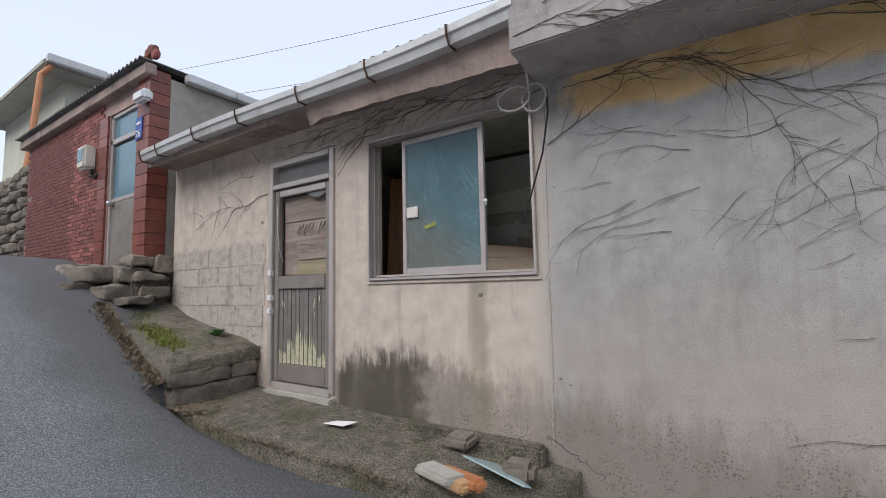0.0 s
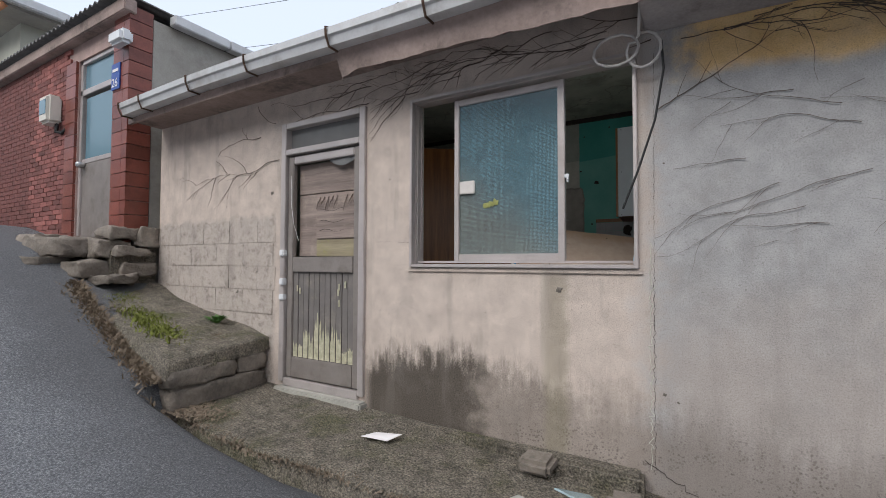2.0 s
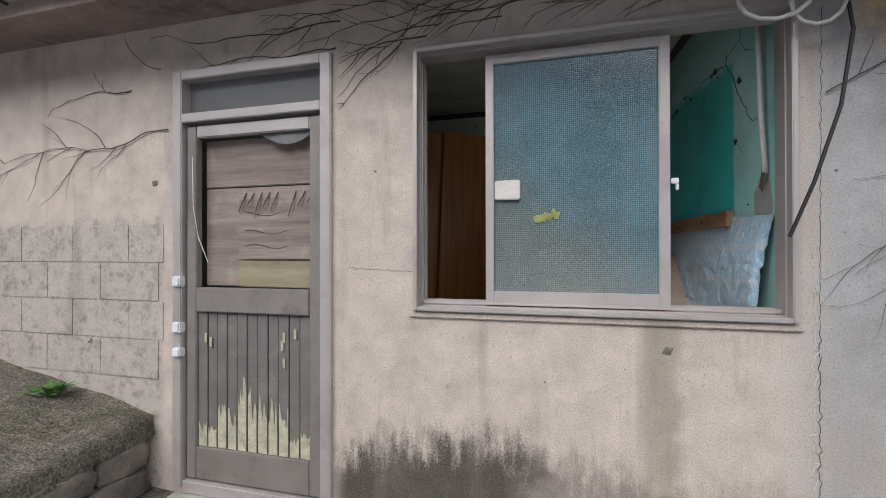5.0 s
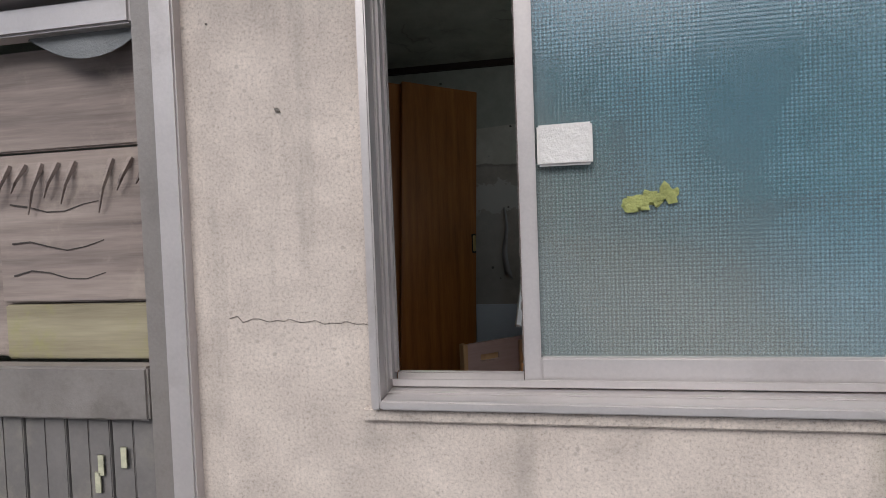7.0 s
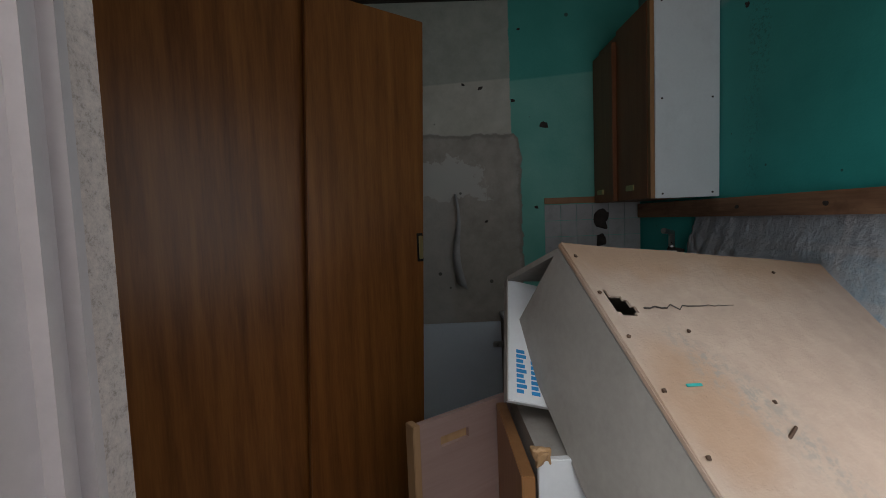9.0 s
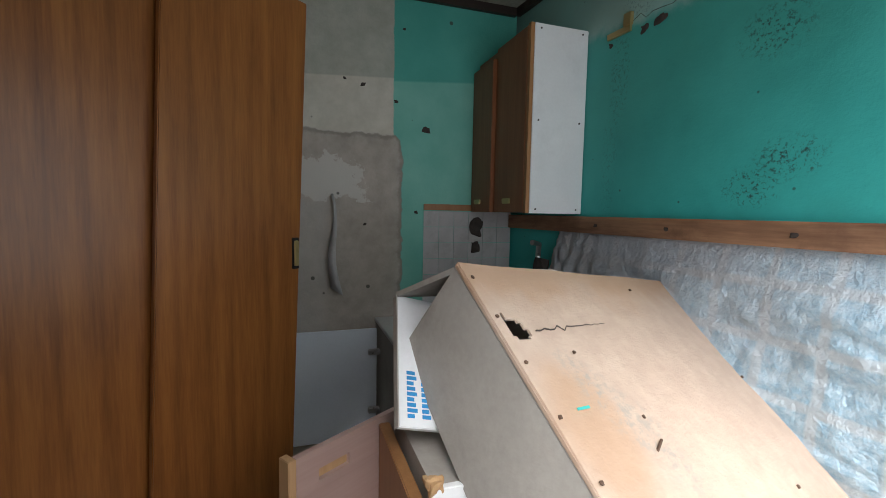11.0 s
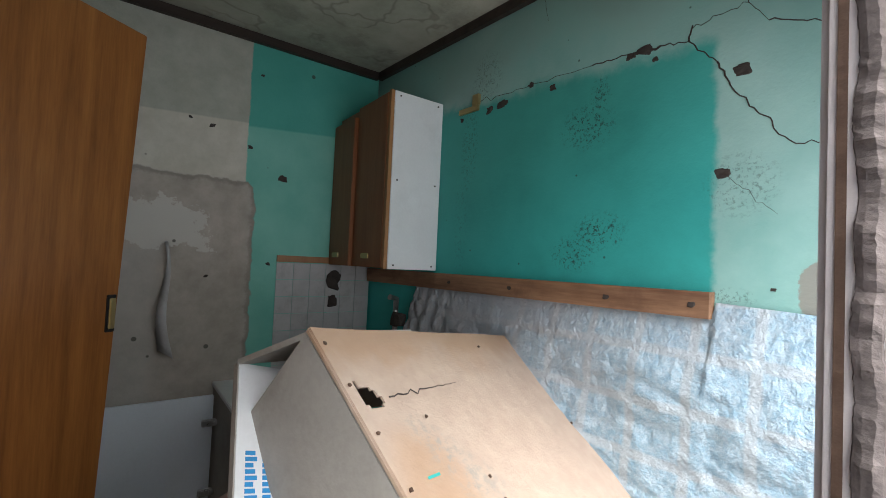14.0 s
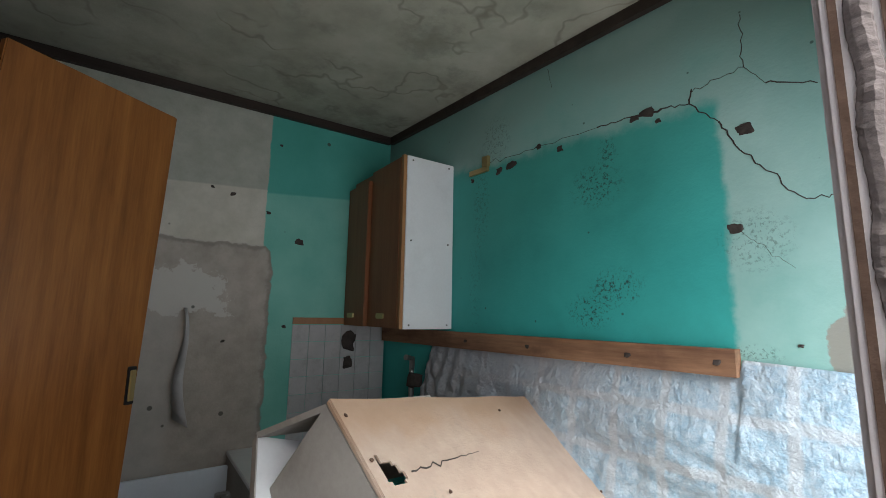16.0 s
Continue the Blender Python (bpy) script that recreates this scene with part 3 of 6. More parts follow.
def holed_wall(name, x0, x1, y0, y1, z0, z1, holes, material, label):
    """A wall along x with openings (x0, x1, z0, z1) right through it."""
    xs = sorted({x0, x1, *[h[0] for h in holes], *[h[1] for h in holes]})
    zs = sorted({z0, z1, *[h[2] for h in holes], *[h[3] for h in holes]})
    solid = lambda i, j: 0 <= i < len(xs) - 1 and 0 <= j < len(zs) - 1 and not any(
        h[0] <= (xs[i] + xs[i + 1]) / 2 <= h[1] and h[2] <= (zs[j] + zs[j + 1]) / 2 <= h[3] for h in holes)
    bm = bmesh.new()
    quad = lambda *c: bm.faces.new([bm.verts.new(v) for v in c])
    for i in range(len(xs) - 1):
        for j in range(len(zs) - 1):
            if not solid(i, j):
                continue
            a, b, c, d = xs[i], xs[i + 1], zs[j], zs[j + 1]
            quad((a, y0, c), (b, y0, c), (b, y0, d), (a, y0, d))
            quad((a, y1, c), (a, y1, d), (b, y1, d), (b, y1, c))
            if not solid(i - 1, j):
                quad((a, y0, c), (a, y0, d), (a, y1, d), (a, y1, c))
            if not solid(i + 1, j):
                quad((b, y0, c), (b, y1, c), (b, y1, d), (b, y0, d))
            if not solid(i, j - 1):
                quad((a, y0, c), (a, y1, c), (b, y1, c), (b, y0, c))
            if not solid(i, j + 1):
                quad((a, y0, d), (b, y0, d), (b, y1, d), (a, y1, d))
    bmesh.ops.remove_doubles(bm, verts=bm.verts, dist=1e-5)
    return tagged(part(name, bm, material), label, "wall", "", "structure")


def lumpy(bm, centre, size, seed, cuts=2, rough=0.25):
    """An irregular stone."""
    r = bmesh.ops.create_icosphere(bm, subdivisions=cuts, radius=0.5)
    for v in r["verts"]:
        n = noise.noise(v.co * 2.2 + Vector((seed * 3.1, seed, 0))) * rough * 2
        q = Vector([math.copysign(abs(c * 2) ** 0.6 / 2, c) for c in v.co]) * (1 + n)
        v.co = Vector((q.x * size[0], q.y * size[1], q.z * size[2])) + Vector(centre)


def rough_block(bm, d, seed, amp=0.022):
    """A hewn block with broken faces and worn edges."""
    r = bmesh.ops.create_cube(bm, size=1.0)
    bmesh.ops.subdivide_edges(bm, edges=list(bm.edges), cuts=7, use_grid_fill=True)
    c = Vector(((d[0] + d[1]) / 2, (d[2] + d[3]) / 2, (d[4] + d[5]) / 2))
    e = Vector((d[1] - d[0], d[3] - d[2], d[5] - d[4]))
    for v in bm.verts:
        q = Vector([math.copysign(min(abs(t), 0.5) * (1 - 0.05 * (v.co.length > 0.72)), t) for t in v.co])
        p = Vector((q.x * e.x, q.y * e.y, q.z * e.z)) + c
        k = Vector((seed, seed * 1.7, 0))
        v.co = p + (noise.noise_vector(p * 7 + k) * amp + noise.noise_vector(p * 25 + k) * amp * 0.35)


# ---- ground ----
def lerp(x, tab):
    for (a, va), (b, vb) in zip(tab, tab[1:]):
        if a <= x <= b:
            return va + (vb - va) * (x - a) / (b - a)
    return tab[0][1] if x < tab[0][0] else tab[-1][1]


SLOPE = [(-400, 9.0), (-60, 6.5), (-20, 3.2), (-12, 2.62), (-8, 2.3), (-6, 1.95), (-4.9, 1.50), (-3.9, 1.13), (-2.9, 0.855), (-1.8, 0.68), (-0.6, 0.52), (1.0, 0.32), (4.0, -0.1), (60, -3.0), (400, -4.0)]


def ground_z(x, y):
    z = lerp(x, SLOPE)
    if y > 2.75 and x > -12:
        z -= min(1.0, (y - 2.75) * 4)
    if y > 1.75 and x > -3.52:
        z = min(z, z + (0.62 - z) * min(1.0, (y - 1.75) / 0.2)) if z > 0.62 else z
    if y < -2:
        z -= min(6.0, (-2 - y) * 0.12)
    return z


bm = bmesh.new()
xs = [-400, -200, -100, -60, -40, -25, -18] + [-14 + i * 0.4 for i in range(20)] + [-6 + i * 0.1 for i in range(71)] + [1.4 + i * 0.4 for i in range(10)] + [6, 8, 12, 20, 40, 60, 120, 250, 400]
ys = [-400, -200, -100, -50, -25, -12, -6, -4] + [-3 + i * 0.25 for i in range(17)] + [1.2 + i * 0.1 for i in range(22)] + [4.5, 6, 9, 15, 30, 60, 120, 250, 400]
grid = [[bm.verts.new((x, y, ground_z(x, y) + 0.012 * noise.noise(Vector((x, y, 0)) * 0.8))) for y in ys] for x in xs]
for i in range(len(xs) - 1):
    for j in range(len(ys) - 1):
        bm.faces.new((grid[i][j], grid[i + 1][j], grid[i + 1][j + 1], grid[i][j + 1]))
smooth(tagged(part("road", bm, M_ROAD), "worn grey asphalt lane climbing steeply uphill", "road", "", "structure"))

# hills across the valley and above the village
bm = bmesh.new()
ring = []
for i in range(73):
    a = 2 * math.pi * i / 72
    r = 230
    h = 30 + 24 * noise.noise(Vector((math.cos(a) * 2.1, math.sin(a) * 2.1, 4))) + (14 if math.cos(a) < 0 else 0) + 95 * max(0, -math.sin(a)) ** 1.5
    d = Vector((math.cos(a), math.sin(a), 0))
    ring.append([bm.verts.new(d * (r + 60 * k) + Vector((0, 0, -8 + (h + 8) * k ** 0.8 + 2.5 * noise.noise(Vector((i * 0.9, k * 3, 1)))))) for k in (0, 0.35, 0.7, 1.0)])
for a, b in zip(ring, ring[1:]):
    for k in range(3):
        bm.faces.new((a[k], b[k], b[k + 1], a[k + 1]))
smooth(tagged(part("backdrop", bm, M_HILL), "far wooded hills in bare winter colours", "hills", "", "structure"))

# concrete apron before the door
bm = bmesh.new()
pad = {}
for i in range(33):
    x = -3.47 + i * 0.095
    for j in range(9):
        f = j / 8
        front = 1.93 + 0.06 * noise.noise(Vector((x * 2.5, 3, 0))) + 0.05 * math.sin(x * 3) + max(0, x + 1.3) * 0.45
        y = front + (2.705 - front) * f
        z = lerp(x, [(-3.5, 0.83), (-2.4, 0.80), (-1.3, 0.745), (-0.4, 0.66)]) + 0.03 * f + 0.012 * noise.noise(Vector((x, y, 0)) * 4)
        top = bm.verts.new((x, y, z))
        pad[i, j] = top
for i in range(32):
    for j in range(8):
        bm.faces.new((pad[i, j], pad[i + 1, j], pad[i + 1, j + 1], pad[i, j + 1]))
    a, b = pad[i, 0], pad[i + 1, 0]
    c, d = bm.verts.new(b.co + Vector((0, -0.02, -0.35))), bm.verts.new(a.co + Vector((0, -0.02, -0.35)))
    bm.faces.new((a, d, c, b))
for i in (0, 32):
    col = [pad[i, j] for j in range(9)]
    low = [bm.verts.new(v.co - Vector((0, 0, 0.35))) for v in col]
    for k in range(8):
        bm.faces.new((col[k], col[k + 1], low[k + 1], low[k]))
smooth(tagged(part("pavement", bm, M_MOSS), "cracked mossy concrete apron along the house wall", "pavement", "", "structure"))
tagged(boxpart("trim_base", (-2.25, -0.62, 2.58, 2.698, 0.45, 0.82), M_MOSS, None, "", 0.02, None), "low cement fillet along the foot of the wall", "trim", "", "structure")

# raised ledge beside the door: a top slab on two courses of rough stone
ledge = thing("stone_ledge", "rough mossy stone ledge with a cement top beside the door", "ledge")
bm = bmesh.new()
top, bot = {}, {}
for i in range(22):
    x = -3.46 - i * 0.085
    for j in range(10):
        f = j / 9
        front = lerp(x, [(-5.3, 2.10), (-4.6, 2.02), (-3.9, 1.95), (-3.4, 1.90)]) + 0.05 * noise.noise(Vector((x * 4, 0, 7)))
        y = front + (2.70 - front) * f
        z = lerp(x, [(-5.3, 1.60), (-4.6, 1.40), (-3.9, 1.27), (-3.4, 1.155)]) + 0.06 * f + 0.03 * noise.noise(Vector((x, y, 0)) * 3.5)
        top[i, j] = bm.verts.new((x + (0.03 * noise.noise(Vector((0, y * 6, 0))) if i == 0 else 0), y, z))
        bot[i, j] = bm.verts.new((x, y - (0.03 if j == 0 else 0), z - 0.10))
for i in range(21):
    for j in range(9):
        bm.faces.new((top[i, j], top[i, j + 1], top[i + 1, j + 1], top[i + 1, j]))
    bm.faces.new((top[i, 0], top[i + 1, 0], bot[i + 1, 0], bot[i, 0]))
for j in range(9):
    bm.faces.new((top[0, j], bot[0, j], bot[0, j + 1], top[0, j + 1]))
smooth(part("top_slab", bm, M_MOSS, ledge))
rnd = random.Random(4)
for row, (z0, z1, widths) in enumerate(((0.74, 0.975, (0.79,)), (0.985, 1.115, (0.52, 0.27)))):
    y = 1.90
    for w in widths:
        bm = bmesh.new()
        rough_block(bm, (-3.80, -3.455 + rnd.uniform(-0.012, 0.008), y, y + w - 0.008, z0, z1), rnd.random() * 40)
        smooth(part("stone", bm, M_STONE, ledge))
        y += w
for k in range(7):
    x = -3.5 - k * 0.25
    f, zt = lerp(x, [(-5.3, 2.13), (-4.6, 2.05), (-3.9, 1.98), (-3.4, 1.94)]), lerp(x, [(-5.3, 1.56), (-4.6, 1.36), (-3.9, 1.2), (-3.4, 1.06)])
    bm = bmesh.new()
    rough_block(bm, (x - 0.25, x, f - 0.03 + rnd.uniform(-0.02, 0.02), f + 0.25, zt - 0.4, zt - 0.02), k * 2.7)
    smooth(part("stone", bm, M_STONE, ledge))
boxpart("core", (-5.25, -3.62, 2.2, 2.69, 0.6, 1.1), M_MOSS, ledge)

# ---- the house ----
WIN = (-2.047, -0.64, 1.82, 2.945)
DOOR = (-3.325, -2.44, 0.90, 2.98)
wall = holed_wall("wall_front", -5.2, 4.0, 2.70, 2.85, 0.0, 3.36, [WIN, DOOR], M_FACADE, "weathered cement-rendered house wall with damp stains")
tagged(boxpart("wall_west", (-5.2, -5.05, 2.851, 6.0, 0.0, 3.36), M_CEMENT), "grey cement side wall of the house", "wall", "", "structure")


def east_x(y):
    """The teal wall runs slightly askew to the facade."""
    return -0.638 - 0.076 * (y - 3.2)


def askew(bm, y0, y1, z0, z1, d0, d1):
    """A bar along the teal wall, from d0 to d1 metres in front of it."""
    vs = bx(bm, 0, 1, y0, y1, z0, z1)
    for v in vs:
        v.co.x = east_x(v.co.y) - (d1 if v.co.x < 0.5 else d0)


bm = bmesh.new()
askew(bm, 2.852, 5.17, 0.6, 3.6, -0.14, 0.0)
tagged(part("wall_east", bm, M_TEAL), "teal painted inner wall, cracked, mouldy and faded", "wall", "", "structure")
tagged(boxpart("wall_north", (-3.7, -0.785, 5.023, 5.17, 0.6, 3.6), M_BACK), "inner wall with torn paper, bare cement and teal paint", "wall", "", "structure")
tagged(boxpart("wall_partition", (-3.82, -3.70, 2.852, 5.26, 0.6, 3.6), M_PALEWALL), "plain inner plaster wall", "wall", "", "structure")
tagged(boxpart("floor", (-3.7, -0.62, 2.852, 5.022, 1.0, 1.10), M_LINO), "dusty brown lino floor", "floor", "", "structure")
bm = bmesh.new()
bx(bm, -3.7, -0.55, 2.851, 5.17, 3.393, 3.443)
tagged(part("ceiling", bm, M_CEIL), "water-stained papered ceiling", "ceiling", "", "structure")
bm = bmesh.new()
askew(bm, 2.853, 5.0, 3.348, 3.391, 0.002, 0.027)
bx(bm, -3.69, -0.80, 4.996, 5.021, 3.348, 3.391)
tagged(part("trim_ceiling", bm, M_STRIP), "dark wooden moulding round the ceiling", "trim", "", "structure")
# roof above: closes the room and carries the corrugated sheets
bm = bmesh.new()
n = 260
rows = []
for i in range(n + 1):
    x = -5.22 + i * (4.66 / n)
    w = 0.022 * math.sin(i * 2 * math.pi / 6.5)
    rows.append([bm.verts.new((x, y, z + w)) for y, z in ((2.36, 3.40), (3.2, 3.60), (4.4, 3.86), (6.2, 4.2))])
for a, b in zip(rows, rows[1:]):
    for k in range(3):
        bm.faces.new((a[k], b[k], b[k + 1], a[k + 1]))
ro = part("roof", bm, M_ROOF)
sm = ro.modifiers.new("thick", "SOLIDIFY")
sm.thickness = 0.008
tagged(smooth(ro), "old dark corrugated slate roof", "roof", "", "structure")
bm = bmesh.new()
bx(bm, -5.2, -0.56, 2.40, 2.70, 3.235, 3.26)
bx(bm, -5.2, -0.56, 2.385, 2.41, 3.20, 3.34)
tagged(part("trim_soffit", bm, M_SOFFIT), "rotten, sooty soffit board under the eave", "trim", "", "structure")
# loose fascia sheet hanging below the gutter, torn along its lower edge
bm = bmesh.new()
edge_up, edge_dn = [], []
for i in range(41):
    x = -2.45 + i * 0.047
    hang = 0.12 + 0.0018 * i + 0.02 * noise.noise(Vector((x * 5, 0, 3))) + 0.012 * noise.noise(Vector((x * 23, 0, 6))) + 0.05 * max(0, 1 - i / 4)
    edge_up.append(bm.verts.new((x, 2.372, 3.262)))
    edge_dn.append(bm.verts.new((x + (0.05 if i == 0 else 0), 2.405 + 0.01 * noise.noise(Vector((x * 4, 1, 0))), 3.235 - hang)))
for i in range(40):
    bm.faces.new((edge_up[i], edge_up[i + 1], edge_dn[i + 1], edge_dn[i]))
fs = part("fascia_sheet", bm, M_SOFFIT)
fs.modifiers.new("thick", "SOLIDIFY").thickness = 0.004
tagged(fs, "loose brown fascia sheet with a torn lower edge", "fascia")
tagged(boxpart("wall_back", (-5.2, 4.0, 6.0, 6.15, 0.0, 3.9), M_CEMENT), "plain rear wall of the house", "wall", "", "structure")

# concrete eave of the newer part, falling slightly downhill
bm = bmesh.new()
bx(bm, -0.6, 4.0, 2.28, 2.699, 0, 0.55, 0.01)
for v in bm.verts:
    v.co.z += 3.055 - 0.02 * (v.co.x + 0.6) - (0.03 if v.co.y > 2.5 else 0)
tagged(part("trim_eave", bm, M_SLAB), "sooty concrete eave overgrown with dry vines", "eave", "", "structure")
tagged(boxpart("roof_slab", (-0.55, 4.0, 2.705, 6.0, 3.365, 3.5), M_SLAB), "flat concrete roof of the newer part", "roof", "", "structure")

# gutter: an open channel in lapped lengths with brackets
gutter = thing("gutter", "galvanised box gutter with rusty brackets along the eave", "gutter")


def gutter_z(x):
    return 3.255 + 0.02 * math.sin((x + 5) * 1.3) + (0.03 * (x + 1.2) if x > -1.2 else 0)


cuts = [-5.12, -4.75, -4.0, -3.25, -2.42, -1.68, -1.0, -0.58]
for k, (a, b) in enumerate(zip(cuts, cuts[1:])):
    bm = bmesh.new()
    prof = [(2.385, 0.11), (2.385, 0.0), (2.30, 0.0), (2.285, 0.05), (2.27, 0.06), (2.265, 0.105), (2.28, 0.11)]
    vs = []
    for x in (a, (a + b) / 2, b + 0.01):
        off = 0.004 * (k % 2)
        vs.append([bm.verts.new((x, y - off, gutter_z(x) + z - off)) for y, z in prof])
    for p, q in zip(vs, vs[1:]):
        for i in range(len(prof) - 1):
            bm.faces.new((p[i], p[i + 1], q[i + 1], q[i]))
    if k == 0:
        bm.faces.new(vs[0])
    g = part("gutter_length", bm, M_GUTTER, gutter)
    g.modifiers.new("thick", "SOLIDIFY").thickness = 0.003
    z = gutter_z(a)
    bm = bmesh.new()
    tube(bm, [(a, 2.40, z + 0.12), (a, 2.30, z + 0.117), (a, 2.258, z + 0.105), (a, 2.262, z + 0.055), (a, 2.29, z - 0.008), (a, 2.39, z - 0.008)], 0.008, None, 5)
    part("bracket", bm, M_RUST, gutter)

# exposed blocks at the foot of the wall
rnd = random.Random(9)
for r in range(4):
    x = -5.19 + (0.0 if r % 2 else 0.2)
    z0 = 1.42 + r * 0.2
    while x < -3.48:
        w = min(0.39, -3.40 - x)
        boxpart("block", (x, x + w - 0.005, 2.6965 - rnd.uniform(0, 0.002), 2.699, z0 + 0.002, z0 + 0.196), M_FACADE, wall, "", 0)
        x += w


# ---- window ----
def framed(parent, name, x0, x1, y0, y1, z0, z1, w, material, wb=None, wt=None):
    for nm, d in ((name, (x0, x0 + w, y0, y1, z0, z1)), (name, (x1 - w, x1, y0, y1, z0, z1)),
                  (name, (x0 + w, x1 - w, y0, y1, z0, z0 + (wb or w))), (name, (x0 + w, x1 - w, y0, y1, z1 - (wt or w), z1))):
        boxpart(nm, d, material, parent, "", 0.003)


win = thing("window_1", "aluminium sliding window with patterned glass, half open", "window", "", "structure")
x0, x1, z0, z1 = WIN
framed(win, "window_frame", x0, x1, 2.672, 2.715, z0, z1, 0.019, M_ALU)
framed(win, "window_frame", x0 + 0.005, x1 - 0.005, 2.717, 2.80, z0 + 0.005, z1 - 0.005, 0.017, M_ALU)
for y in (2.735, 2.781, 2.794):
    boxpart("track", (x0 + 0.028, x1 - 0.028, y, y + 0.004, z0 + 0.028, z0 + 0.042), M_ALU, win)
    boxpart("track", (x0 + 0.022, x0 + 0.028, y, y + 0.004, z0 + 0.043, z1 - 0.05), M_ALU, win)
sash = part("sash", bmesh.new(), M_ALU, win)
sx0, sx1, sz0, sz1 = -1.744, -1.028, z0 + 0.03, z1 - 0.038
for d in ((sx0, sx0 + 0.034, 2.745, 2.776, sz0, sz1), (sx1 - 0.04, sx1, 2.745, 2.776, sz0, sz1),
          (sx0 + 0.034, sx1 - 0.04, 2.746, 2.775, sz0, sz0 + 0.055), (sx0 + 0.034, sx1 - 0.04, 2.746, 2.775, sz1 - 0.04, sz1)):
    boxpart("sash_rail", d, M_ALU, sash, "", 0.003)
pane = boxpart("pane", (sx0 + 0.03, sx1 - 0.036, 2.759, 2.764, sz0 + 0.05, sz1 - 0.035), M_GLASS, sash, "dusty patterned glass with a warm reflection painted low down")
pane.visible_shadow = False
bm = bmesh.new()
rnd = random.Random(2)
pile = []
for i in range(520):
    z = sz0 + 0.005 + i * (sz1 - sz0 - 0.01) / 519
    tuft = 0.0025 + 0.003 * noise.noise(Vector((0, 3, z * 55))) + 0.0015 * noise.noise(Vector((5, 0, z * 190)))
    wave = 0.0018 * noise.noise(Vector((9, 2, z * 40)))
    pile.append([bm.verts.new((sx0 - h, 2.756 + wave + c * 0.0033 + rnd.uniform(-0.0003, 0.0003), z)) for c, h in ((0, -0.001), (0.3, tuft * 0.5), (1, tuft), (2, tuft * 0.8), (2.7, tuft * 0.4), (3, -0.001))])
for a, b in zip(pile, pile[1:]):
    for k in range(5):
        bm.faces.new((a[k], a[k + 1], b[k + 1], b[k]))
part("weather_strip", bm, M_BRUSH, sash, "dirty brush strip")
# dark strips on the surface imitate the shade of two grooves
for y in (2.7515, 2.7675):
    boxpart("groove", (sx0 - 0.0006, sx0 + 0.002, y, y + 0.003, sz0 + 0.005, sz1 - 0.005), M_RUST, sash, "dark strip put in for the shade of a groove")
bm = bmesh.new()
bx(bm, -1.028, -1.002, 2.73, 2.745, 2.33, 2.352, 0.003)
bx(bm, -1.012, -1.004, 2.722, 2.745, 2.305, 2.33, 0.002)
part("latch", bm, M_WHITE, sash, "white plastic latch")
bm = bmesh.new()
bx(bm, -1.704, -1.597, 2.744, 2.758, 2.292, 2.374, 0.004)
for v in bm.verts:
    v.co += Vector((0.006, 0.003, 0.006)) * noise.noise(v.co * 30)
tagged(part("mortar_dab", bm, M_PLASTER), "hardened white mortar dab stuck on the glass", "mortar")
bm = bmesh.new()
for k in range(7):
    lumpy(bm, (-1.53 + k * 0.013, 2.7565, 2.205 + 0.004 * k + 0.008 * math.sin(k * 3)), (0.026, 0.006, 0.026), k, 2, 0.45)
tagged(part("foam_smear", bm, M_YELLOW), "yellow dried foam smear on the glass", "smear")
tagged(boxpart("window_sill", (-2.07, -0.62, 2.688, 2.701, 1.79, 1.818), M_FACADE, None, "", 0.004), "cracked mortar sill under the window", "sill", "", "structure")

# ---- front door ----
door = thing("door_1", "grey aluminium door with boarded, split panes", "door", "", "structure")
x0, x1, z0, z1 = DOOR
for d in ((x0, x0 + 0.055, 2.675, 2.80, z0, z1), (x1 - 0.055, x1, 2.675, 2.80, z0, z1), (x0 + 0.055, x1 - 0.055, 2.675, 2.80, z1 - 0.045, z1),
          (x0 + 0.055, x1 - 0.055, 2.675, 2.80, 2.72, 2.765), (x0 + 0.055, x1 - 0.055, 2.68, 2.80, z0 - 0.03, z0 + 0.03)):
    boxpart("door_frame", d, M_ALU, door, "", 0.004)
tp = boxpart("transom_pane", (x0 + 0.055, x1 - 0.055, 2.735, 2.74, 2.765, z1 - 0.045), M_TRANSOM, door, "grey patterned glass")
lx0, lx1 = x0 + 0.065, x1 - 0.062
leaf = part("leaf", bmesh.new(), M_DOORALU, door)
for d in ((lx0, lx0 + 0.06, 2.70, 2.74, 0.94, 2.705), (lx1 - 0.06, lx1, 2.70, 2.74, 0.94, 2.705), (lx0 + 0.06, lx1 - 0.06, 2.70, 2.74, 2.645, 2.705),
          (lx0 + 0.06, lx1 - 0.06, 2.695, 2.74, 1.775, 1.895), (lx0 + 0.06, lx1 - 0.06, 2.70, 2.74, 0.94, 1.10)):
    boxpart("door_rail", d, M_ALU if d[4] > 2.6 else M_DOORALU, leaf, "", 0.005)
n = 11
sw = (lx1 - lx0 - 0.12) / n
for k in range(n):
    a = lx0 + 0.06 + k * sw
    boxpart("slat", (a, a + sw - 0.004, 2.714 + 0.003 * (k % 2), 2.73, 1.10, 1.775), M_SLAT, leaf, "", 0.002)
rnd = random.Random(6)
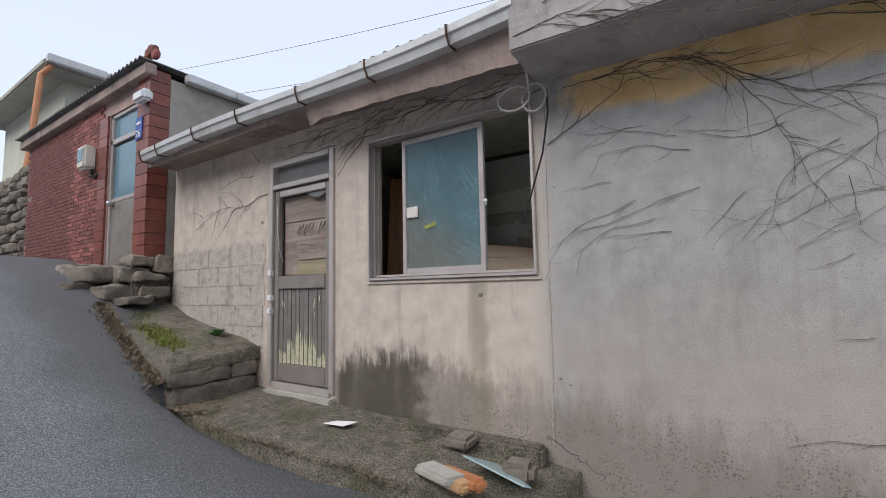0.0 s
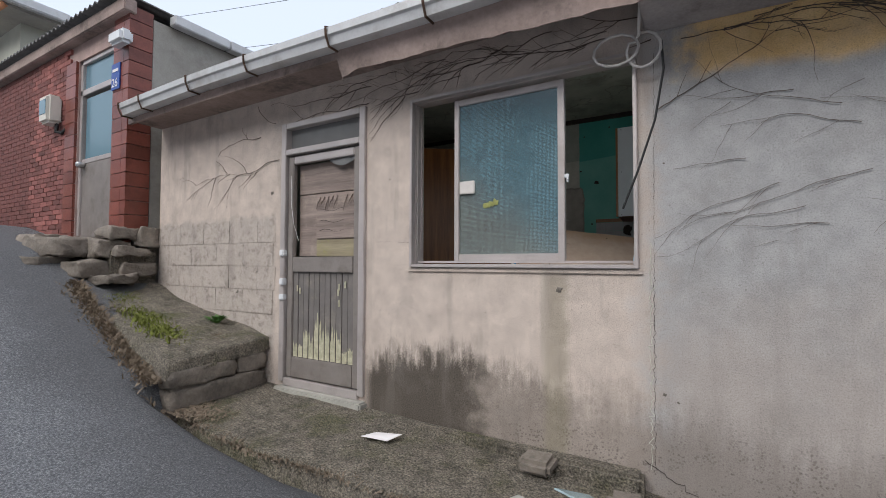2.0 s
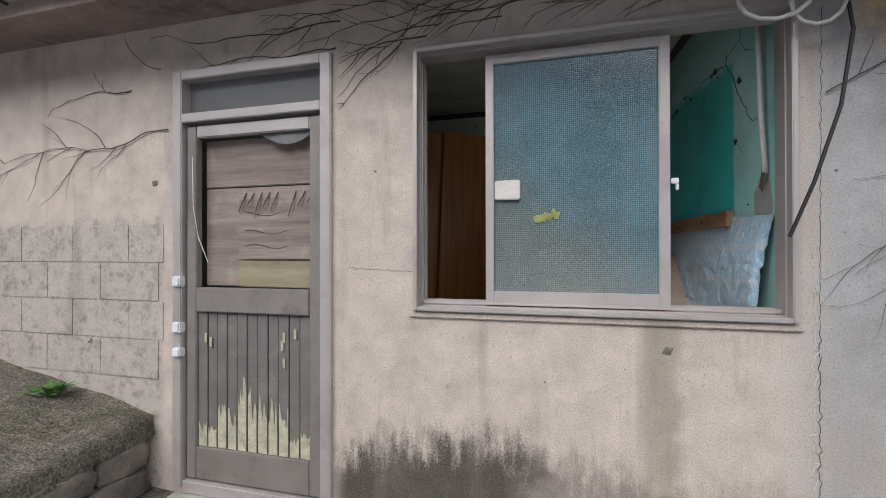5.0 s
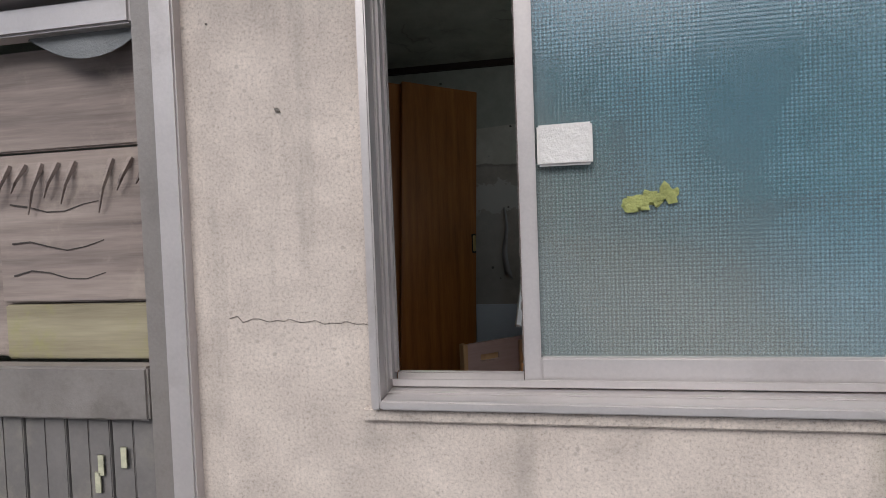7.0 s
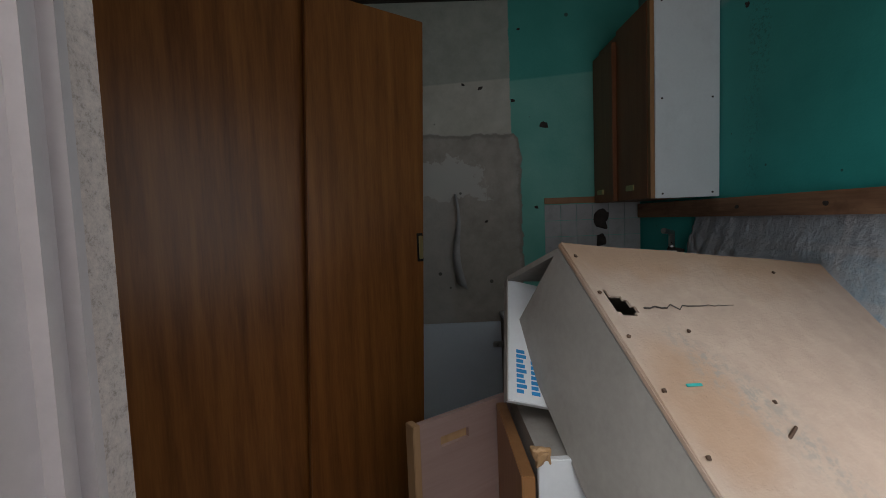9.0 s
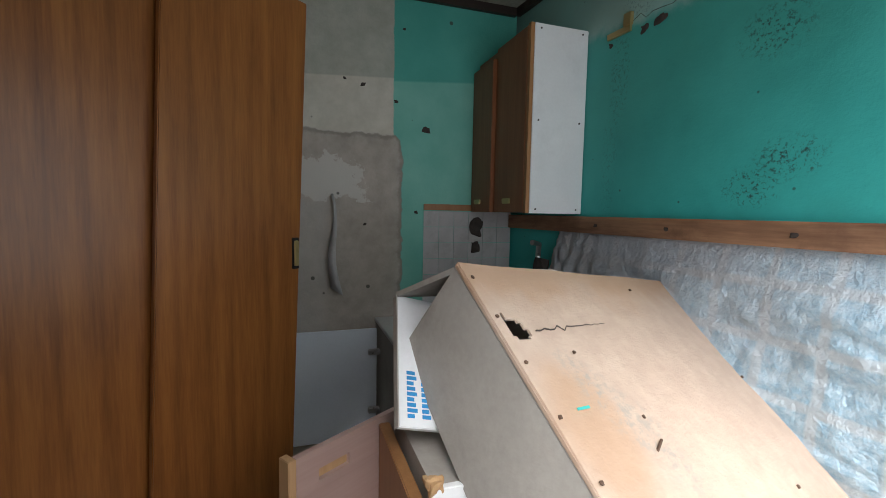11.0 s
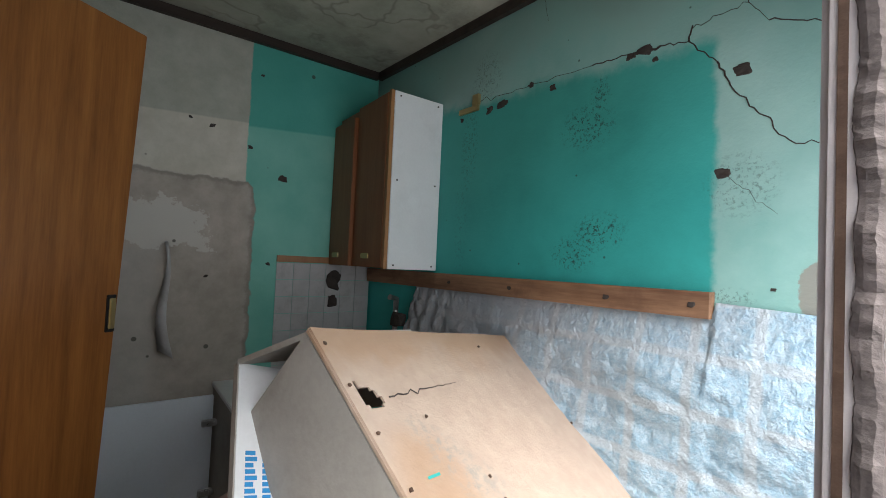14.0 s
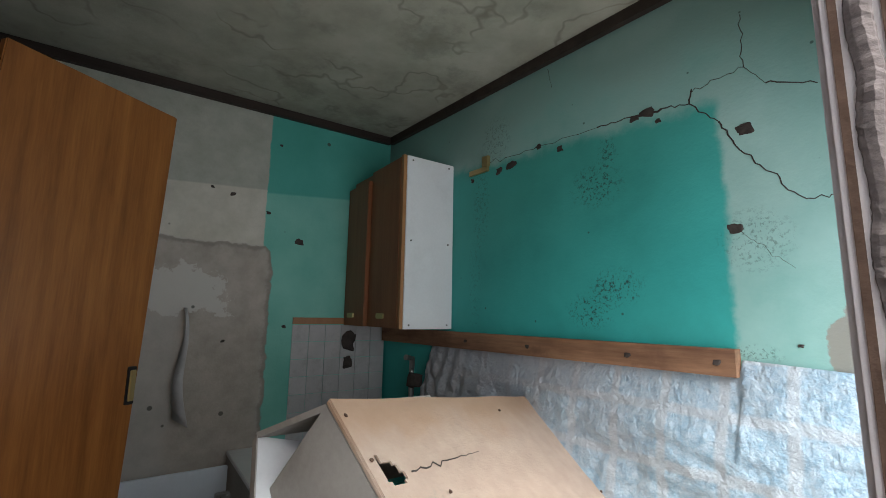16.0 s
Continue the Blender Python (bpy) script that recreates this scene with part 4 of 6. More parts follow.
for k in range(n):
    a = lx0 + 0.06 + k * sw
    h = (0.32 if 1 < k < 9 else 0.12) * rnd.uniform(0.6, 1.15)
    bm = bmesh.new()
    m = 6
    lo = [bm.verts.new((a + sw * (0.06 + 0.84 * i / m), 2.7125, 1.103)) for i in range(m + 1)]
    hi = [bm.verts.new((v.co.x, 2.7125, 1.12 + h * rnd.uniform(0.4, 1.0))) for v in lo]
    for i in range(m):
        bm.faces.new((lo[i], lo[i + 1], hi[i + 1], hi[i]))
    ob = part("peeled_paint", bm, M_PEEL, leaf, "bare algae-green patch of peeled paint")
for a, z in ((lx0 + 0.10, 1.62), (lx0 + 0.13, 1.60), (lx1 - 0.22, 1.60), (lx1 - 0.21, 1.52), (lx1 - 0.15, 1.66), (lx1 - 0.21, 1.64), (lx0 + 0.15, 1.83), (lx0 + 0.2, 1.84)):
    bm = bmesh.new()
    y = 2.7 if z < 1.7 else 2.692
    bx(bm, a, a + 0.018, y + 0.008, y + 0.012, z, z + 0.05, 0.002)
    part("paint_fleck", bm, M_PEEL, leaf)
# boards nailed over the broken pane
bx0, bx1 = lx0 + 0.06, lx1 - 0.06
for d, mt in (((bx0, bx1, 2.762, 2.775, 2.40, 2.64), M_PLANK), ((bx0, bx1, 2.765, 2.775, 1.9, 2.395), M_PLANK), ((bx0 + 0.21, bx1, 2.746, 2.762, 2.035, 2.37), M_PLANK), ((bx0 + 0.21, bx1, 2.75, 2.762, 1.897, 2.03), M_PLANKMOSS)):
    boxpart("plank", d, mt, leaf, "", 0.004)
for k in range(9):
    x = bx0 + 0.22 + (0.045 * k if k < 5 else 0.05 * k + 0.03)
    if x > bx1 - 0.03:
        continue
    bm = bmesh.new()
    l = rnd.uniform(0.05, 0.13)
    tube(bm, [(x + 0.035, 2.744, 2.365), (x + 0.02, 2.73, 2.345 - l * 0.4), (x, 2.736, 2.355 - l)], 0.007, 0.002, 4)
    part("splinter", bm, M_PLANK, leaf, "curled strip of split veneer")
for z in (2.10, 2.17, 2.26):
    bm = bmesh.new()
    tube(bm, [(bx0 + 0.25 + i * 0.05, 2.7455, z + 0.012 * math.sin(i * 1.3 + z * 9)) for i in range(6)], 0.0025, 0.001, 4)
    part("crack", bm, M_HOLE, leaf)
bm = bmesh.new()
pts = [(bx0 + 0.36 + 0.3 * i / 10, 2.641, 2.64 - 0.055 * math.sin(math.pi * i / 10)) for i in range(11)]
up = [bm.verts.new((p[0], 2.722, 2.645)) for p in pts]
dn = [bm.verts.new((p[0], 2.719 + 0.003 * math.sin(i), p[2])) for i, p in enumerate(pts)]
for i in range(10):
    bm.faces.new((up[i], up[i + 1], dn[i + 1], dn[i]))
part("glass_remnant", bm, M_TRANSOM, leaf, "curved remnant of broken pane")
for z, s in ((1.90, 0.035), (1.67, 0.035), (1.55, 0.03)):
    bm = bmesh.new()
    bx(bm, lx0 - 0.05, lx0 - 0.002, 2.655, 2.70, z, z + s * 1.5, 0.006)
    part("catch", bm, M_WHITE, leaf, "white plastic catch")
bm = bmesh.new()
tube(bm, [(lx0 + 0.04, 2.695, 2.55), (lx0 + 0.05, 2.69, 2.3), (lx0 + 0.08, 2.69, 2.15), (lx0 + 0.14, 2.69, 2.02)], 0.0018, 0.0014, 5)
part("string", bm, M_PAPER, leaf)
tagged(boxpart("door_sill", (x0, x1 + 0.02, 2.62, 2.80, 0.70, 0.868), M_PALEWALL, None, "", 0.012), "chipped cement door sill", "sill", "", "structure")

# ---- inside the room ----
WA, WD = Vector((-1.915, 4.40, 0)), Vector((-0.8, -0.6, 0))
ward = thing("wardrobe", "tall brown wood-veneer wardrobe with flat doors", "wardrobe")
wm = Matrix.Translation(WA) @ Matrix(((0.8, -0.6, 0, 0), (0.6, 0.8, 0, 0), (0, 0, 1, 0), (0, 0, 0, 1)))
for nm, d in (("body", (-1.02, -0.005, 0.07, 0.34, 1.10, 2.965)), ("door", (-0.465, 0.0, 0.0, 0.024, 1.14, 2.98)), ("door", (-1.03, -0.40, 0.046, 0.066, 1.14, 2.98))):
    ob = boxpart(nm, d, M_WARD, ward, "", 0.003)
    for v in ob.data.vertices:
        v.co.x -= 0.045 * (2.98 - v.co.z)
    ob.matrix_local = wm
hd = boxpart("handle", (-0.071, -0.045, -0.006, 0.002, 2.06, 2.17), M_BLACK, ward, "black and brass flush handle", 0.002)
hd.matrix_local = wm
h2 = boxpart("handle_plate", (-0.066, -0.048, -0.010, -0.004, 2.07, 2.16), M_GOLD, ward, "brass handle plate", 0.002)
h2.matrix_local = wm

cab = thing("wall_cabinet", "brown veneer wall cabinet with a white side panel", "cabinet")
boxpart("body", (-0.998, -0.742, 4.452, 5.02, 2.275, 3.065), M_CAB, cab)
boxpart("side_panel", (-0.998, -0.735, 4.434, 4.450, 2.272, 3.07), M_WHITE, cab, "white laminate side", 0.002)
boxpart("edge_strip", (-1.017, -1.0, 4.436, 4.456, 2.272, 3.07), M_CABEDGE, cab)
for a, b in ((4.46, 4.76), (4.765, 5.015)):
    dr = boxpart("door", (-1.018 if a < 4.7 else -1.036, -1.0, a, b, 2.275, 3.065 if a < 4.7 else 3.02), M_CAB, cab, "", 0.003)
    boxpart("handle", (-1.023 if a < 4.7 else -1.041, -1.016, a + 0.12, a + 0.20, 2.315, 2.34), M_GOLD, dr, "brass pull", 0.003)
for x in (-0.97, -0.765):
    for z in (2.29, 2.67, 3.05):
        bm = bmesh.new()
        tube(bm, [(x, 4.436, z), (x, 4.431, z)], 0.004, None, 8)
        part("screw", bm, M_HOLE, cab)

beam = thing("wooden_batten", "rough knotty wooden batten nailed to the teal wall", "batten")
bm = bmesh.new()
askew(bm, 3.255, 5.0, 2.19, 2.262, 0.001, 0.035)
part("bar", bm, M_BEAM, beam)
for y in (3.30, 3.55, 3.95, 4.3):
    bm = bmesh.new()
    lumpy(bm, (east_x(y) - 0.036, y, 2.225), (0.006, 0.02, 0.014), y)
    part("knot", bm, M_HOLE, beam)

# plastic sheeting hung below the batten, in folds
bm = bmesh.new()
nx, nz = 220, 120
vs = []
for i in range(nx + 1):
    u = i / nx
    col = []
    for j in range(nz + 1):
        f = j / nz
        y = 2.90 + 0.05 * f + (4.56 - 2.90) * u
        ztop = 2.205 if y > 3.25 else 2.235 - 0.05 * (3.25 - y)
        z = ztop - f * (ztop - 1.12)
        back, drop = 4.62 - y, ztop - z
        ang, far = math.atan2(drop, back), math.hypot(drop, back)
        w = noise.noise(Vector((y * 1.5, z * 2, 3)))
        fold = 0.014 * math.sin(ang * 26 + 3 * w) * math.exp(-far * 1.1) * min(1, max(0, 4.3 - y) * 4) + 0.016 * noise.noise(Vector((ang * 9, far * 1.2, 2)))
        fold += 0.007 * noise.noise(Vector((y * 4 + z * 2, z * 14, 5))) + 0.006 * noise.noise(Vector((y * 12 + z * 9, z * 26 - y * 6, 9)))
        ridge = abs(noise.noise(Vector((y * 3.2 - z * 3.5, z * 7 + y * 3.5, 12))))
        fold += 0.035 * max(0, 0.2 - ridge) * min(1, max(0, 4.2 - y) * 3)
        fold += 0.007 * math.sin(y * 75 + 5 * w) * min(1, max(0, y - 4.1) * 3) * (1 - f)
        fold += 0.02 * math.exp(-((y - 2.92) / 0.02) ** 2)
        x = east_x(y) - 0.012 - 0.05 * min(1, f * 5) - 0.05 * f + fold * min(1, f * 6 + 0.1)
        col.append(bm.verts.new((min(x, east_x(y) - 0.006), y, z)))
    vs.append(col)
for a, b in zip(vs, vs[1:]):
    for j in range(nz):
        bm.faces.new((a[j], b[j], b[j + 1], a[j + 1]))
sh = part("plastic_sheet", bm, M_SHEET)
sh.modifiers.new("thick", "SOLIDIFY").thickness = 0.002
tagged(smooth(sh), "wrinkled blue-white plastic sheet hung under the batten", "sheet")

# tile-print paper and the pipe behind the cabinets
tiles = thing("tile_panel", "grimy tile-patterned panel on the wall corner", "tiles")
for i in range(6):
    for j in range(8):
        a, z = -1.306 + i * 0.0866, 2.276 - (j + 1) * 0.0866
        boxpart("tile", (a + 0.001, a + 0.085, 5.018, 5.0235, z + 0.001, z + 0.085), M_TILE, tiles)
boxpart("edge_strip", (-1.306, -1.027, 5.010, 5.0225, 2.279, 2.312), M_CABEDGE, tiles, "yellowed strip with old nails")
for z, s in ((2.19, 0.10), (2.08, 0.06)):
    bm = bmesh.new()
    lumpy(bm, (-1.003, 5.016, z), (s * 0.8, 0.02, s), z * 5, 3, 0.3)
    tagged(part("plaster_hole", bm, M_HOLE), "dark broken hole in the tiled wall", "hole")
pipe = thing("water_pipe", "grey water pipe with a small tap in the corner", "pipe")
bm = bmesh.new()
tube(bm, [(-0.80, 4.68, 1.5), (-0.80, 4.68, 2.06), (-0.81, 4.66, 2.12), (-0.86, 4.64, 2.13)], 0.014, None, 8)
part("tube", bm, M_STEEL, pipe)
bm = bmesh.new()
lumpy(bm, (-0.81, 4.63, 2.02), (0.05, 0.09, 0.07), 3)
part("valve", bm, M_HOLE, pipe)

# hinge plate left on the wall, a hanging pipe and screw holes
bm = bmesh.new()
askew(bm, 4.19, 4.31, 2.985, 3.008, 0.001, 0.012)
askew(bm, 4.185, 4.22, 3.008, 3.055, 0.001, 0.016)
tagged(part("hinge_plate", bm, M_GOLD), "yellowed hinge plate screwed to the teal wall", "hinge")
for k, (y, z, w) in enumerate(((3.203, 2.86, 0.05), (4.058, 2.978, 0.055), (4.133, 2.971, 0.04), (3.912, 3.017, 0.03), (3.809, 2.979, 0.035), (3.434, 2.963, 0.025), (3.243, 2.588, 0.04), (3.125, 2.278, 0.014), (4.30, 2.965, 0.03), (3.47, 3.005, 0.05), (3.51, 2.998, 0.035))):
    bm = bmesh.new()
    lumpy(bm, (east_x(y), y, z), (0.006, w * 0.75, w * 0.55), k * 1.7, 3, 0.5)
    tagged(part("plaster_hole", bm, M_HOLE), "small chipped hole in the teal wall", "hole", "holes in the teal wall")
for k, (x, z, s) in enumerate(((-1.722, 2.923, 0.012), (-1.631, 2.901, 0.018), (-1.30, 2.70, 0.032), (-1.461, 2.832, 0.016), (-1.349, 2.266, 0.014), (-1.422, 3.198, 0.012), (-1.62, 2.20, 0.012))):
    bm = bmesh.new()
    lumpy(bm, (x, 5.0225, z), (s * 1.3, 0.005, s), k * 2.3, 2, 0.4)
    tagged(part("nail_hole", bm, M_HOLE), "dark nail hole in the end wall", "hole", "holes in the end wall")


def wander(a, b, k, amp, seed):
    a, b = Vector(a), Vector(b)
    return [a.lerp(b, i / k) + Vector((0, noise.noise(Vector((i * 0.8, seed, 0))), noise.noise(Vector((i * 0.8, seed, 9))))) * amp * (0 if i in (0, k) else 1) for i in range(k + 1)]


cracks = (((4.234, 3.022), (3.649, 3.012), 16, 0.022, 0.0022), ((3.649, 3.012), (3.504, 3.005), 8, 0.012, 0.004), ((3.504, 3.003), (3.42, 3.0), 6, 0.012, 0.009), ((3.42, 3.0), (3.338, 2.985), 6, 0.012, 0.004),
          ((3.338, 2.985), (3.329, 3.03), 4, 0.006, 0.005), ((3.329, 3.02), (3.192, 3.039), 10, 0.014, 0.0022), ((3.192, 3.039), (3.19, 3.20), 10, 0.012, 0.0025), ((3.192, 3.039), (3.146, 2.972), 6, 0.01, 0.002), ((3.146, 2.972), (3.04, 2.928), 8, 0.012, 0.0035),
          ((3.338, 2.985), (3.263, 2.902), 8, 0.01, 0.004), ((3.263, 2.902), (3.223, 2.813), 8, 0.01, 0.005), ((3.223, 2.813), (3.085, 2.639), 14, 0.014, 0.004), ((3.085, 2.639), (3.03, 2.64), 6, 0.01, 0.003), ((3.249, 2.593), (3.12, 2.468), 12, 0.02, 0.0014), ((3.861, 3.336), (3.841, 3.245), 6, 0.01, 0.0014))
for k, (a, b, n, amp, r) in enumerate(cracks):
    bm = bmesh.new()
    pts = wander((0, *a), (0, *b), n, amp, k * 3.3)
    for q in pts:
        q.x = east_x(q.y)
    tube(bm, pts, r * 0.65, r * 0.45, 4)
    tagged(part("wall_crack", bm, M_HOLE), "branching crack in the teal plaster", "crack", "cracks in the teal wall")

# hanging strip of torn wallpaper
bm = bmesh.new()
va, vb = [], []
for i in range(14):
    f = i / 13
    w = 0.012 + 0.045 * f ** 1.5
    z = 2.35 - 0.47 * f
    c = -1.785 + 0.012 * math.sin(f * 7) + 0.012 * f
    va.append(bm.verts.new((c - w / 2, 5.005 - 0.03 * f - 0.02 * math.sin(f * 12), z)))
    vb.append(bm.verts.new((c + w / 2, 5.0 - 0.06 * f - 0.01 * math.cos(f * 10), z - 0.035 * f)))
for i in range(13):
    bm.faces.new((va[i], va[i + 1], vb[i + 1], vb[i]))
wp = part("wallpaper_strip", bm, M_TILE)
wp.modifiers.new("thick", "SOLIDIFY").thickness = 0.002
tagged(smooth(wp), "curled strip of torn wallpaper hanging from the wall", "wallpaper")

# tipped-over sink cabinet with a cracked hardboard back
A = Vector((-1.611, 3.675, 2.149))
U = Vector((0.93, 0.30, -0.12)).normalized()
Dn = Vector((0.16, -0.78, -0.6))
Dn = (Dn - U * Dn.dot(U)).normalized()
N = U.cross(Dn)
N = N if N.z > 0 else -N
tm = Matrix.Translation(A) @ Matrix((U, Dn, N)).transposed().to_4x4()
tip = thing("tipped_cabinet", "tipped-over kitchen cabinet with a cracked hardboard back", "cabinet")
TL, TW, TT = 0.86, 0.93, 0.30
bm = bmesh.new()
ng = 96
pv = {}
for i in range(ng + 1):
    for j in range(ng + 1):
        x, y = TW * i / ng, TL * j / ng
        pv[i, j] = bm.verts.new((x, y, 0.010 * noise.noise(Vector((x * 3, y * 3, 1))) + 0.004))
for i in range(ng):
    for j in range(ng):
        cx, cy = TW * (i + 0.5) / ng, TL * (j + 0.5) / ng
        wb = 0.03 * noise.noise(Vector((cx * 30, cy * 30, 3)))
        if 0.03 < cx < 0.10 + wb - 0.9 * abs(cy - 0.2) and abs(cy - 0.2 - 0.35 * (cx - 0.07)) < 0.026 + 0.6 * wb:
            continue
        bm.faces.new((pv[i, j], pv[i + 1, j], pv[i + 1, j + 1], pv[i, j + 1]))
bk = part("back_panel", bm, M_PLY, tip, "cracked, water-stained hardboard")
bk.modifiers.new("thick", "SOLIDIFY").thickness = 0.005
for nm, d, mt in (("side_panel", (0, 0.016, 0, TL, -TT, -0.006), M_GREYPANEL), ("side_panel", (TW - 0.016, TW, 0, TL, -TT, -0.006), M_GREYPANEL),
                  ("end_panel", (0.016, TW - 0.016, 0, 0.016, -TT, -0.006), M_GREYPANEL), ("end_panel", (0.016, TW - 0.016, TL - 0.016, TL, -TT, -0.006), M_GREYPANEL)):
    boxpart(nm, d, mt, tip, "", 0.002)
boxpart("edge_strip", (-0.003, 0.006, 0, TL, -0.004, 0.007), M_PLY, tip, "raw wooden edge", 0.002)
bm = bmesh.new()
tube(bm, [(0.105 + 0.016 * i, 0.203 + 0.016 * noise.noise(Vector((i * 0.9, 4, 0))) - 0.001 * i, 0.009) for i in range(18)], 0.002, 0.0006, 4)
part("crack", bm, M_HOLE, tip)
rnd = random.Random(11)
for k in range(15):
    bm = bmesh.new()
    x, y = (0.014 if k < 7 else rnd.uniform(0.1, TW - 0.05)), (0.05 + 0.115 * k if k < 7 else rnd.uniform(0.03, TL - 0.05))
    lumpy(bm, (x, y, 0.012), (0.008, 0.008, 0.005), k)
    part("nail_head", bm, M_RUST, tip)
bm = bmesh.new()
tube(bm, [(0.20, 0.50, 0.0), (0.213, 0.492, 0.012), (0.235, 0.48, 0.018)], 0.004, 0.003, 6)
part("bent_nail", bm, M_RUST, tip)
bm = bmesh.new()
bx(bm, 0.07, 0.105, 0.385, 0.390, 0.011, 0.013)
part("paint_mark", bm, M_TEAL, tip, "smear of teal paint")
tip.matrix_world = tm

# white carcass panels leaning behind it
carc = thing("broken_carcass", "white laminate cupboard carcass leaning against the tipped cabinet", "cabinet")
C = Vector((-1.70, 3.904, 2.036))
E1 = Vector((-0.046, -0.237, -0.252)).normalized()
E2 = Vector((0.9, 0.30, 0.0))
E2 = (E2 - E1 * E2.dot(E1)).normalized()
E3 = E1.cross(E2)
cm = Matrix.Translation(C) @ Matrix((E2, E1, E3)).transposed().to_4x4()
boxpart("side_panel", (0, 0.30, 0, 0.35, -0.009, 0.009), M_WHITE, carc, "white laminate panel", 0.002)
boxpart("edge_strip", (-0.003, 0.0, 0, 0.35, -0.011, 0.011), M_GREYPANEL, carc)
for k in range(2):
    for r in range(9):
        w = (0.022, 0.026, 0.018)[(r + k) % 3]
        sgn = -0.0105 if E3.y > 0 else 0.0095
        bm = bmesh.new()
        bx(bm, 0.022 + k * 0.038, 0.022 + k * 0.038 + w, 0.215 + r * 0.013, 0.224 + r * 0.013, sgn, sgn + 0.001)
        part("printed_bar", bm, M_STICKER, carc, "blue printed sticker line")
carc.matrix_world = cm
P1, P2 = A + Vector((0.0, 0.01, -0.006)), C + Vector((0, 0, 0.012))
bm = bmesh.new()
dv = Vector((0.35, 0.12, -0.03))
q = [bm.verts.new(v) for v in (P1, P2, P2 + dv, P1 + dv)]
bm.faces.new(q)
lb = part("loose_panel", bm, M_GREYPANEL)
lb.modifiers.new("thick", "SOLIDIFY").thickness = 0.014
tagged(lb, "grey chipboard panel lying between the cabinets", "panel")

# small cupboard underneath, its brown edge chipped
low = thing("base_unit", "white base unit under the tipped cabinet", "cabinet")
boxpart("side_panel", (-1.70, -1.40, 3.55, 3.568, 1.10, 1.70), M_WHITE, low, "white laminate side", 0.002)
boxpart("body", (-1.69, -1.36, 3.57, 3.95, 1.10, 1.69), M_GREYPANEL, low)
boxpart("front_frame", (-1.735, -1.705, 3.56, 3.95, 1.10, 1.66), M_CABEDGE, low, "brown wooden edge", 0.003)
bm = bmesh.new()
lumpy(bm, (-1.69, 3.56, 1.705), (0.035, 0.03, 0.035), 8, 3, 0.4)
part("chipped_corner", bm, M_BOARDEDGE, low, "splintered chipboard corner")

# loose board with a grip slot
bo = thing("cupboard_door", "loose pinkish laminate cupboard door with a grip slot", "door")
B0, B1 = Vector((-1.965, 3.80, 1.10)), Vector((-1.50, 4.12, 1.10))
bu = (B1 - B0).normalized()
bmx = Matrix.Translation(B0) @ Matrix((bu, Vector((-bu.y, bu.x, 0)), Vector((0, 0, 1)))).transposed().to_4x4()
L = (B1 - B0).length
for d in ((0.004, L, 0, 0.018, 0.0, 0.485), (0.004, 0.07, 0, 0.018, 0.485, 0.515), (0.17, L, 0, 0.018, 0.485, 0.515), (0.004, L, 0, 0.018, 0.515, 0.57)):
    boxpart("board", d, M_BOARD, bo)
boxpart("slot_back", (0.06, 0.18, 0.012, 0.019, 0.48, 0.52), M_BOARDEDGE, bo)
boxpart("edge_strip", (-0.018, 0.004, -0.001, 0.04, 0.0, 0.57), M_BOARDEDGE, bo, "raw wooden edge", 0.002)
bo.matrix_world = bmx

# far sink unit with an open pale door
su = thing("sink_unit", "pale blue-white sink unit with its door standing open", "cabinet")
boxpart("open_door", (-2.0, -1.575, 4.90, 4.918, 1.12, 1.68), M_BLUEWHITE, su, "", 0.003)
boxpart("side_panel", (-1.561, -1.543, 4.48, 5.02, 1.10, 1.69), M_GREYPANEL, su, "", 0.002)
boxpart("top", (-1.566, -1.03, 4.48, 5.02, 1.691, 1.71), M_WHITE, su, "", 0.003)
boxpart("back_panel", (-1.542, -1.03, 5.005, 5.02, 1.10, 1.69), M_GREYPANEL, su)
for z in (1.25, 1.55):
    bm = bmesh.new()
    bx(bm, -1.62, -1.562, 4.88, 4.90, z, z + 0.03, 0.004)
    bx(bm, -1.577, -1.547, 4.87, 4.90, z + 0.008, z + 0.022, 0.003)
    part("hinge", bm, M_STEEL, su, "steel cup hinge")
bm = bmesh.new()
for k in range(5):
    lumpy(bm, (-2.15 + 0.07 * k, 4.15 + 0.05 * math.sin(k * 2), 1.13), (0.16, 0.14, 0.09), k * 4.1, 3, 0.35)
tagged(smooth(part("plastic_bag", bm, M_BAG)), "crumpled grey plastic bag on the floor", "bag")

def wall_line(a, b, n, amp, seed, r, label, mat=M_HOLE):
    a, b = Vector(a), Vector(b)
    pts = [a.lerp(b, i / n) + Vector((noise.noise(Vector((i * 0.7, seed, 0))), 0, noise.noise(Vector((i * 0.7, seed, 5))))) * amp for i in range(n + 1)]
    bm = bmesh.new()
    tube(bm, pts, r, r * 0.7, 4)
    tagged(part("wall_crack", bm, mat), label, "crack", "cracks in the front wall")


wall_line((-0.57, 2.699, 1.80), (-0.575, 2.699, 0.80), 60, 0.016, 2, 0.0013, "vertical joint crack between two house walls")
wall_line((-0.585, 2.6985, 1.95), (-0.59, 2.6985, 0.82), 90, 0.03, 12, 0.002, "flaking pale mortar along the joint of the walls", M_CREAM)
wall_line((-0.56, 2.699, 2.92), (-0.57, 2.699, 1.80), 60, 0.008, 7, 0.0009, "fine vertical joint crack beside the window")
wall_line((-2.36, 2.699, 2.0), (-2.045, 2.699, 1.985), 18, 0.012, 3, 0.0007, "hairline crack beside the window")
wall_line((-0.62, 2.699, 0.86), (-0.30, 2.699, 0.68), 16, 0.03, 9, 0.0022, "broken edge at the foot of the wall")
